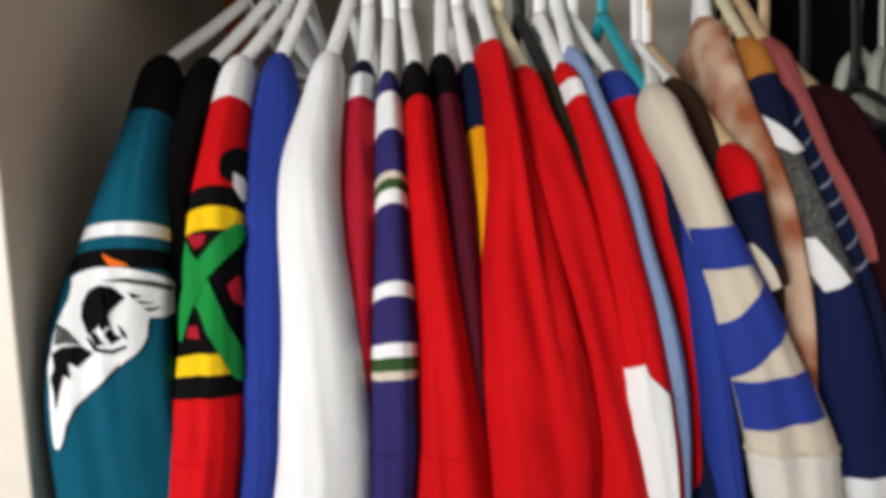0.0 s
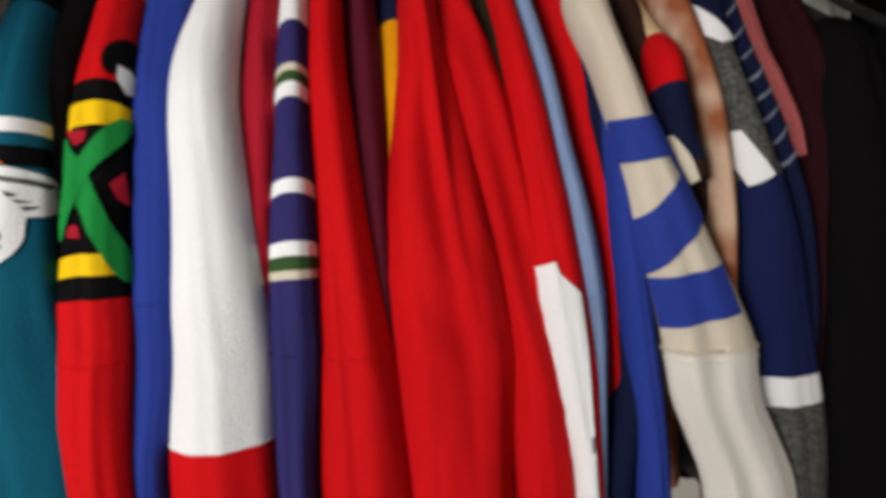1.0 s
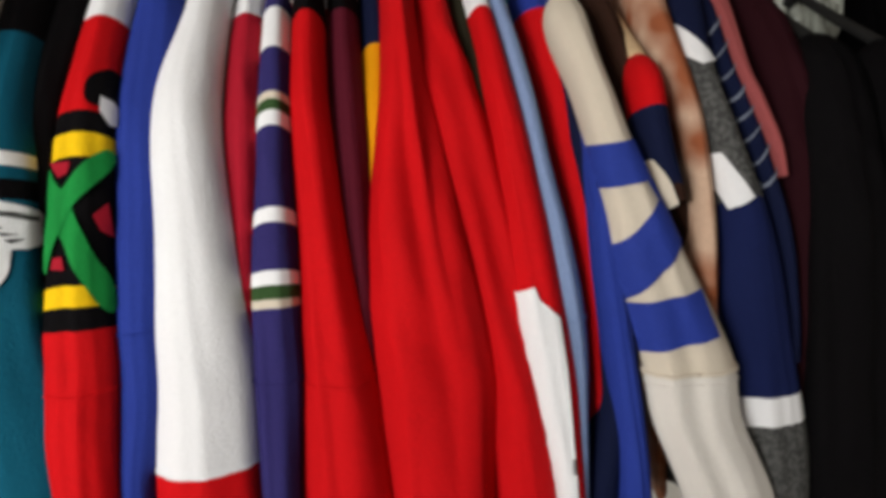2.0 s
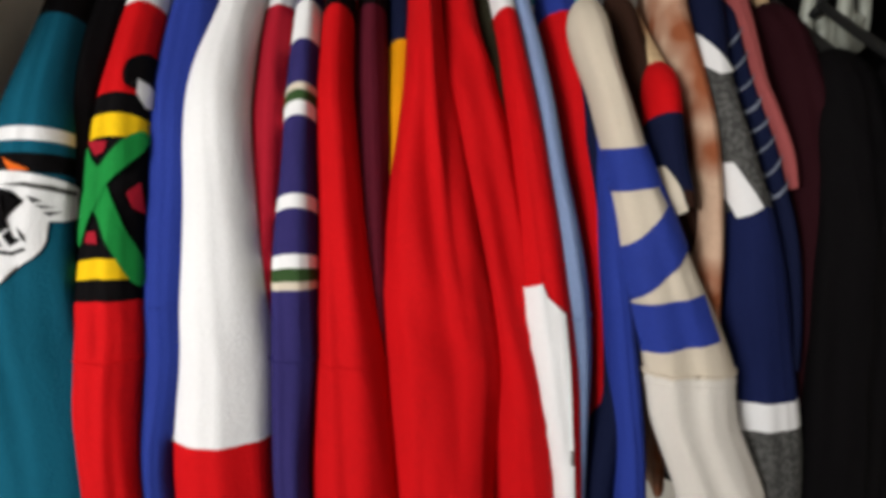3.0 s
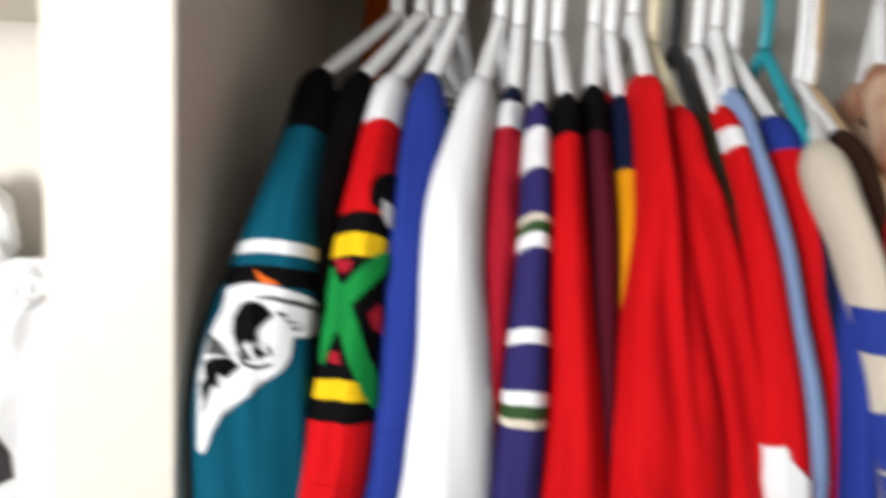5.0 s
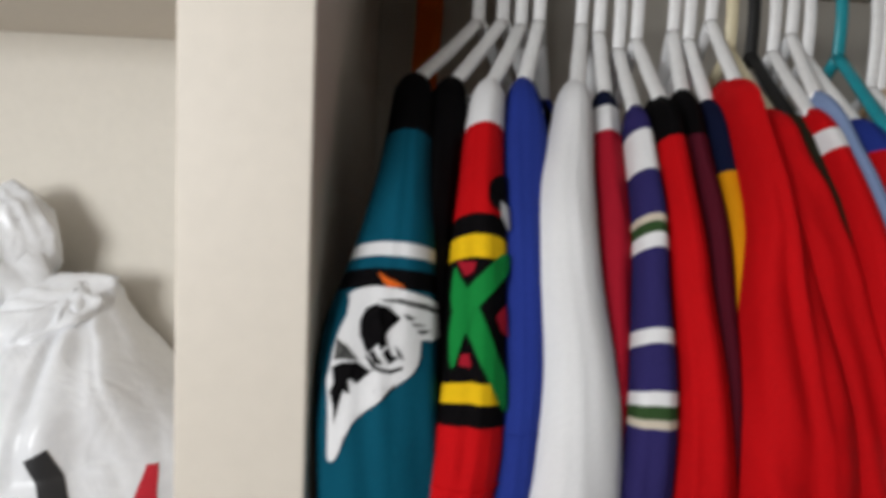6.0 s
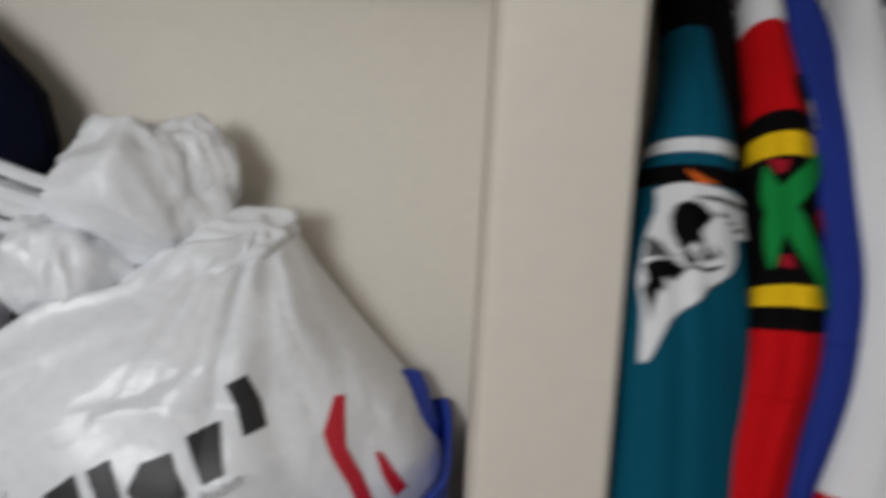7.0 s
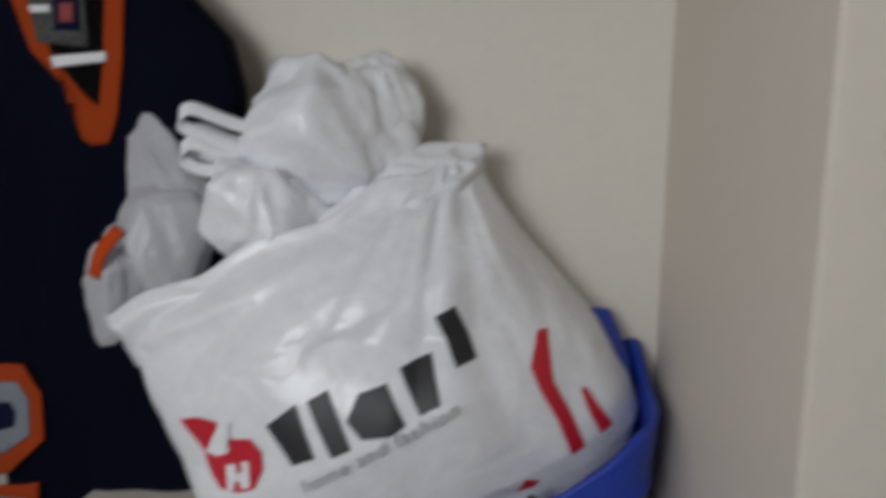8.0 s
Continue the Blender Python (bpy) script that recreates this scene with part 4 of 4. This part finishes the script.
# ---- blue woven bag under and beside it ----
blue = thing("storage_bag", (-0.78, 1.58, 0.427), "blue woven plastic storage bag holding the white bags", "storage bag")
bm, rows, sides = bmesh.new(), [], 90
for i in range(26):
    f = i / 25
    row = []
    for k in range(sides):
        a = math.tau * k / sides
        sn, cs = math.sin(a), math.cos(a)
        x = -0.86 + (0.36 + 0.05 * f) * math.copysign(abs(sn) ** 0.5, sn)
        y = 1.57 - (0.25 + 0.03 * f) * math.copysign(abs(cs) ** 0.5, cs)
        rim = float(np.interp(x, [-1.3, -0.90, -0.80, -0.66, -0.56, -0.50, -0.44], [0.44, 0.50, 0.56, 0.62, 0.69, 0.74, 0.755])) + (0.07 if cs < 0 else 0.0) * min(1, -cs * 3 if cs < 0 else 0)
        bulge = 0.018 * creased(Vector((x * 4, y * 4, f * 2.5)), 21) * math.sin(math.pi * min(1, f + 0.1))
        row.append(bm.verts.new((x + bulge * sn, y - bulge * cs, 0.428 + (max(rim, 0.44) - 0.428) * f)))
    rows.append(row)
rows.append([bm.verts.new((v.co.x * 0.96 - 0.034, 1.57 + (v.co.y - 1.57) * 0.95, v.co.z - 0.003)) for v in rows[-1]])
rows.append([bm.verts.new((v.co.x, v.co.y, max(0.432, v.co.z - 0.1))) for v in rows[-1]])
for a, b in zip(rows, rows[1:]):
    for k in range(sides):
        bm.faces.new((a[k], a[(k + 1) % sides], b[(k + 1) % sides], b[k]))
bm.faces.new(rows[0])
own(part("sack", bm, BLUE_BAG, blue), blue)
own(part("strap", tube(bmesh.new(), bend([(-0.76, 1.305, 0.43), (-0.745, 1.292, 0.50), (-0.72, 1.295, 0.57), (-0.70, 1.32, 0.60)]), 0.022, 8, 0.15, side=(1, 0, 0)), INK_BLACK, blue, "black webbing strap"), blue)
crumple("plastic_bag", (-0.565, 1.66, 0.755), (0.07, 0.1, 0.12), BLUE_BAG, "blue plastic bag wedged behind the carrier bag", 27.0, 0.12)

# ---- navy jersey with orange collar, facing out ----
NAVY_TOP = 1.78


def navy_spot(x, z, lift=0.0):
    fold = 0.012 * math.sin(x * 16 + z * 3) + 0.010 * math.sin(x * 31 - z * 7 + 1)
    return Vector((x, 1.53 + 0.22 * max(0, abs(x + 1.78) - 0.1) ** 1.6 + fold * min(1, max(0, 1.55 - z) * 2) - lift, z))


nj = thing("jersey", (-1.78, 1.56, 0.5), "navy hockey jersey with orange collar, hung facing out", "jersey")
bm, rows = bmesh.new(), []
for i in range(44):
    z = 1.76 - i * (1.76 - 0.2) / 43
    hw = float(np.interp(z, [0.5, 0.95, 1.2, 1.42, 1.55, 1.66, 1.76], [0.36, 0.34, 0.33, 0.355, 0.325, 0.22, 0.09]))
    front = [navy_spot(-1.78 + hw * math.sin(a), z) + Vector((0, 0.05 * (1 - math.cos(a)), 0)) for a in (-math.pi / 2 + math.pi * k / 36 for k in range(37))]
    back = [Vector((p.x, p.y + 0.05 + 0.06 * math.cos((p.x + 1.78) / hw * math.pi / 2), p.z)) for p in front[::-1]]
    rows.append([bm.verts.new(p) for p in front + back])
for a, b in zip(rows, rows[1:]):
    n = len(a)
    for k in range(n):
        bm.faces.new((a[k], b[k], b[(k + 1) % n], a[(k + 1) % n]))
bm.faces.new(rows[0])
bm.faces.new(rows[-1][::-1])
own(part("body", bm, fabric((0.003, 0.004, 0.011)), nj), nj)


def sewn(name, polygon, material, lift, label=""):
    bm = cut_sheet(polygon, 0.02)
    for v in bm.verts:
        v.co = navy_spot(v.co.x, v.co.z, lift)
    r = bmesh.ops.extrude_face_region(bm, geom=bm.faces[:])
    for g in r["geom"]:
        if isinstance(g, bmesh.types.BMVert):
            g.co.y -= 0.003
    bmesh.ops.recalc_face_normals(bm, faces=bm.faces[:])
    piece = part(name, bm, material, nj, label)
    if name in ("number_fill", "number_hole", "label_bar"):
        piece.parent = SEWN[-1]
    else:
        SEWN.append(own(piece, nj))


SEWN = []
sewn("collar", [(-1.947, 1.666), (-1.893, 1.508), (-1.779, 1.389), (-1.782, 1.308), (-1.761, 1.291), (-1.722, 1.296), (-1.695, 1.355), (-1.668, 1.476), (-1.648, 1.661), (-1.694, 1.661), (-1.716, 1.476), (-1.736, 1.380), (-1.771, 1.412), (-1.840, 1.495), (-1.897, 1.665)], fabric((0.32, 0.045, 0.006)), 0.004, "orange ribbed V collar")
sewn("collar_lining", [(-1.894, 1.665), (-1.840, 1.495), (-1.771, 1.412), (-1.736, 1.380), (-1.716, 1.476), (-1.694, 1.661)], fabric(BLACK), 0.002)
sewn("neck_label", [(-1.892, 1.640), (-1.750, 1.644), (-1.746, 1.514), (-1.873, 1.527)], fabric(GREY), 0.006)
sewn("label_bar", [(-1.822, 1.627), (-1.759, 1.626), (-1.761, 1.551), (-1.823, 1.554)], fabric(NAVY), 0.010)
sewn("label_bar", [(-1.885, 1.609), (-1.833, 1.608), (-1.832, 1.592), (-1.880, 1.592)], fabric(WHITE), 0.010)
sewn("label_bar", [(-1.805, 1.611), (-1.771, 1.611), (-1.774, 1.569), (-1.808, 1.569)], fabric(SALMON), 0.014)
sewn("hanger_tape", [(-1.842, 1.495), (-1.703, 1.504), (-1.704, 1.482), (-1.834, 1.470)], fabric(WHITE), 0.010)
sewn("number_border", [(-2.154, 0.733), (-2.018, 0.733), (-1.953, 0.670), (-1.961, 0.541), (-2.078, 0.438), (-2.189, 0.405)], fabric((0.36, 0.05, 0.01)), 0.003)
sewn("number_fill", [(-2.159, 0.684), (-2.038, 0.687), (-1.995, 0.645), (-1.998, 0.554), (-2.089, 0.492), (-2.182, 0.466)], fabric((0.22, 0.24, 0.27)), 0.008)
sewn("number_hole", [(-2.165, 0.629), (-2.059, 0.633), (-2.041, 0.607), (-2.048, 0.570), (-2.175, 0.532)], fabric(NAVY), 0.013)
sewn("number_border", [(-2.191, 0.385), (-1.987, 0.423), (-2.009, 0.245), (-2.208, 0.224)], fabric((0.36, 0.05, 0.01)), 0.003)
sewn("number_fill", [(-2.194, 0.356), (-2.026, 0.380), (-2.042, 0.242), (-2.208, 0.224)], fabric((0.22, 0.24, 0.27)), 0.008)
nh = thing("clothes_hanger", (-1.78, 1.57, 1.77), "white plastic clothes hanger inside the navy jersey", "hanger")
own(part("hook", tube(bmesh.new(), bend([(-1.78, 1.58, 1.74), (-1.78, 1.58, 1.80), (-1.765, 1.58, 1.825), (-1.775, 1.58, 1.842), (-1.79, 1.58, 1.838)]), 0.004, 8, side=(0, 1, 0)), STEEL, nh), nh)
own(part("arm", tube(bmesh.new(), bend([(-2.0, 1.60, 1.66), (-1.9, 1.59, 1.71), (-1.78, 1.58, 1.745), (-1.66, 1.59, 1.71), (-1.56, 1.60, 1.66)]), 0.008, 8, side=(0, 1, 0)), WHITE_PLASTIC, nh), nh)
hook = thing("coat_hook", (-1.78, 1.58, 1.865), "small metal hook screwed under the shelf", "hook")
own(part("eye", tube(bmesh.new(), bend([(-1.78, 1.58, 1.866), (-1.78, 1.58, 1.85), (-1.765, 1.58, 1.838), (-1.775, 1.58, 1.825), (-1.79, 1.58, 1.832)]), 0.003, 8, side=(0, 1, 0)), STEEL, hook), hook)
crumple("plastic_bag", (-1.68, 1.46, 0.98), (0.07, 0.06, 0.12), CLEAR_FILM, "greyish plastic bag tucked behind the carrier bag", 31.0, 0.18, 15)
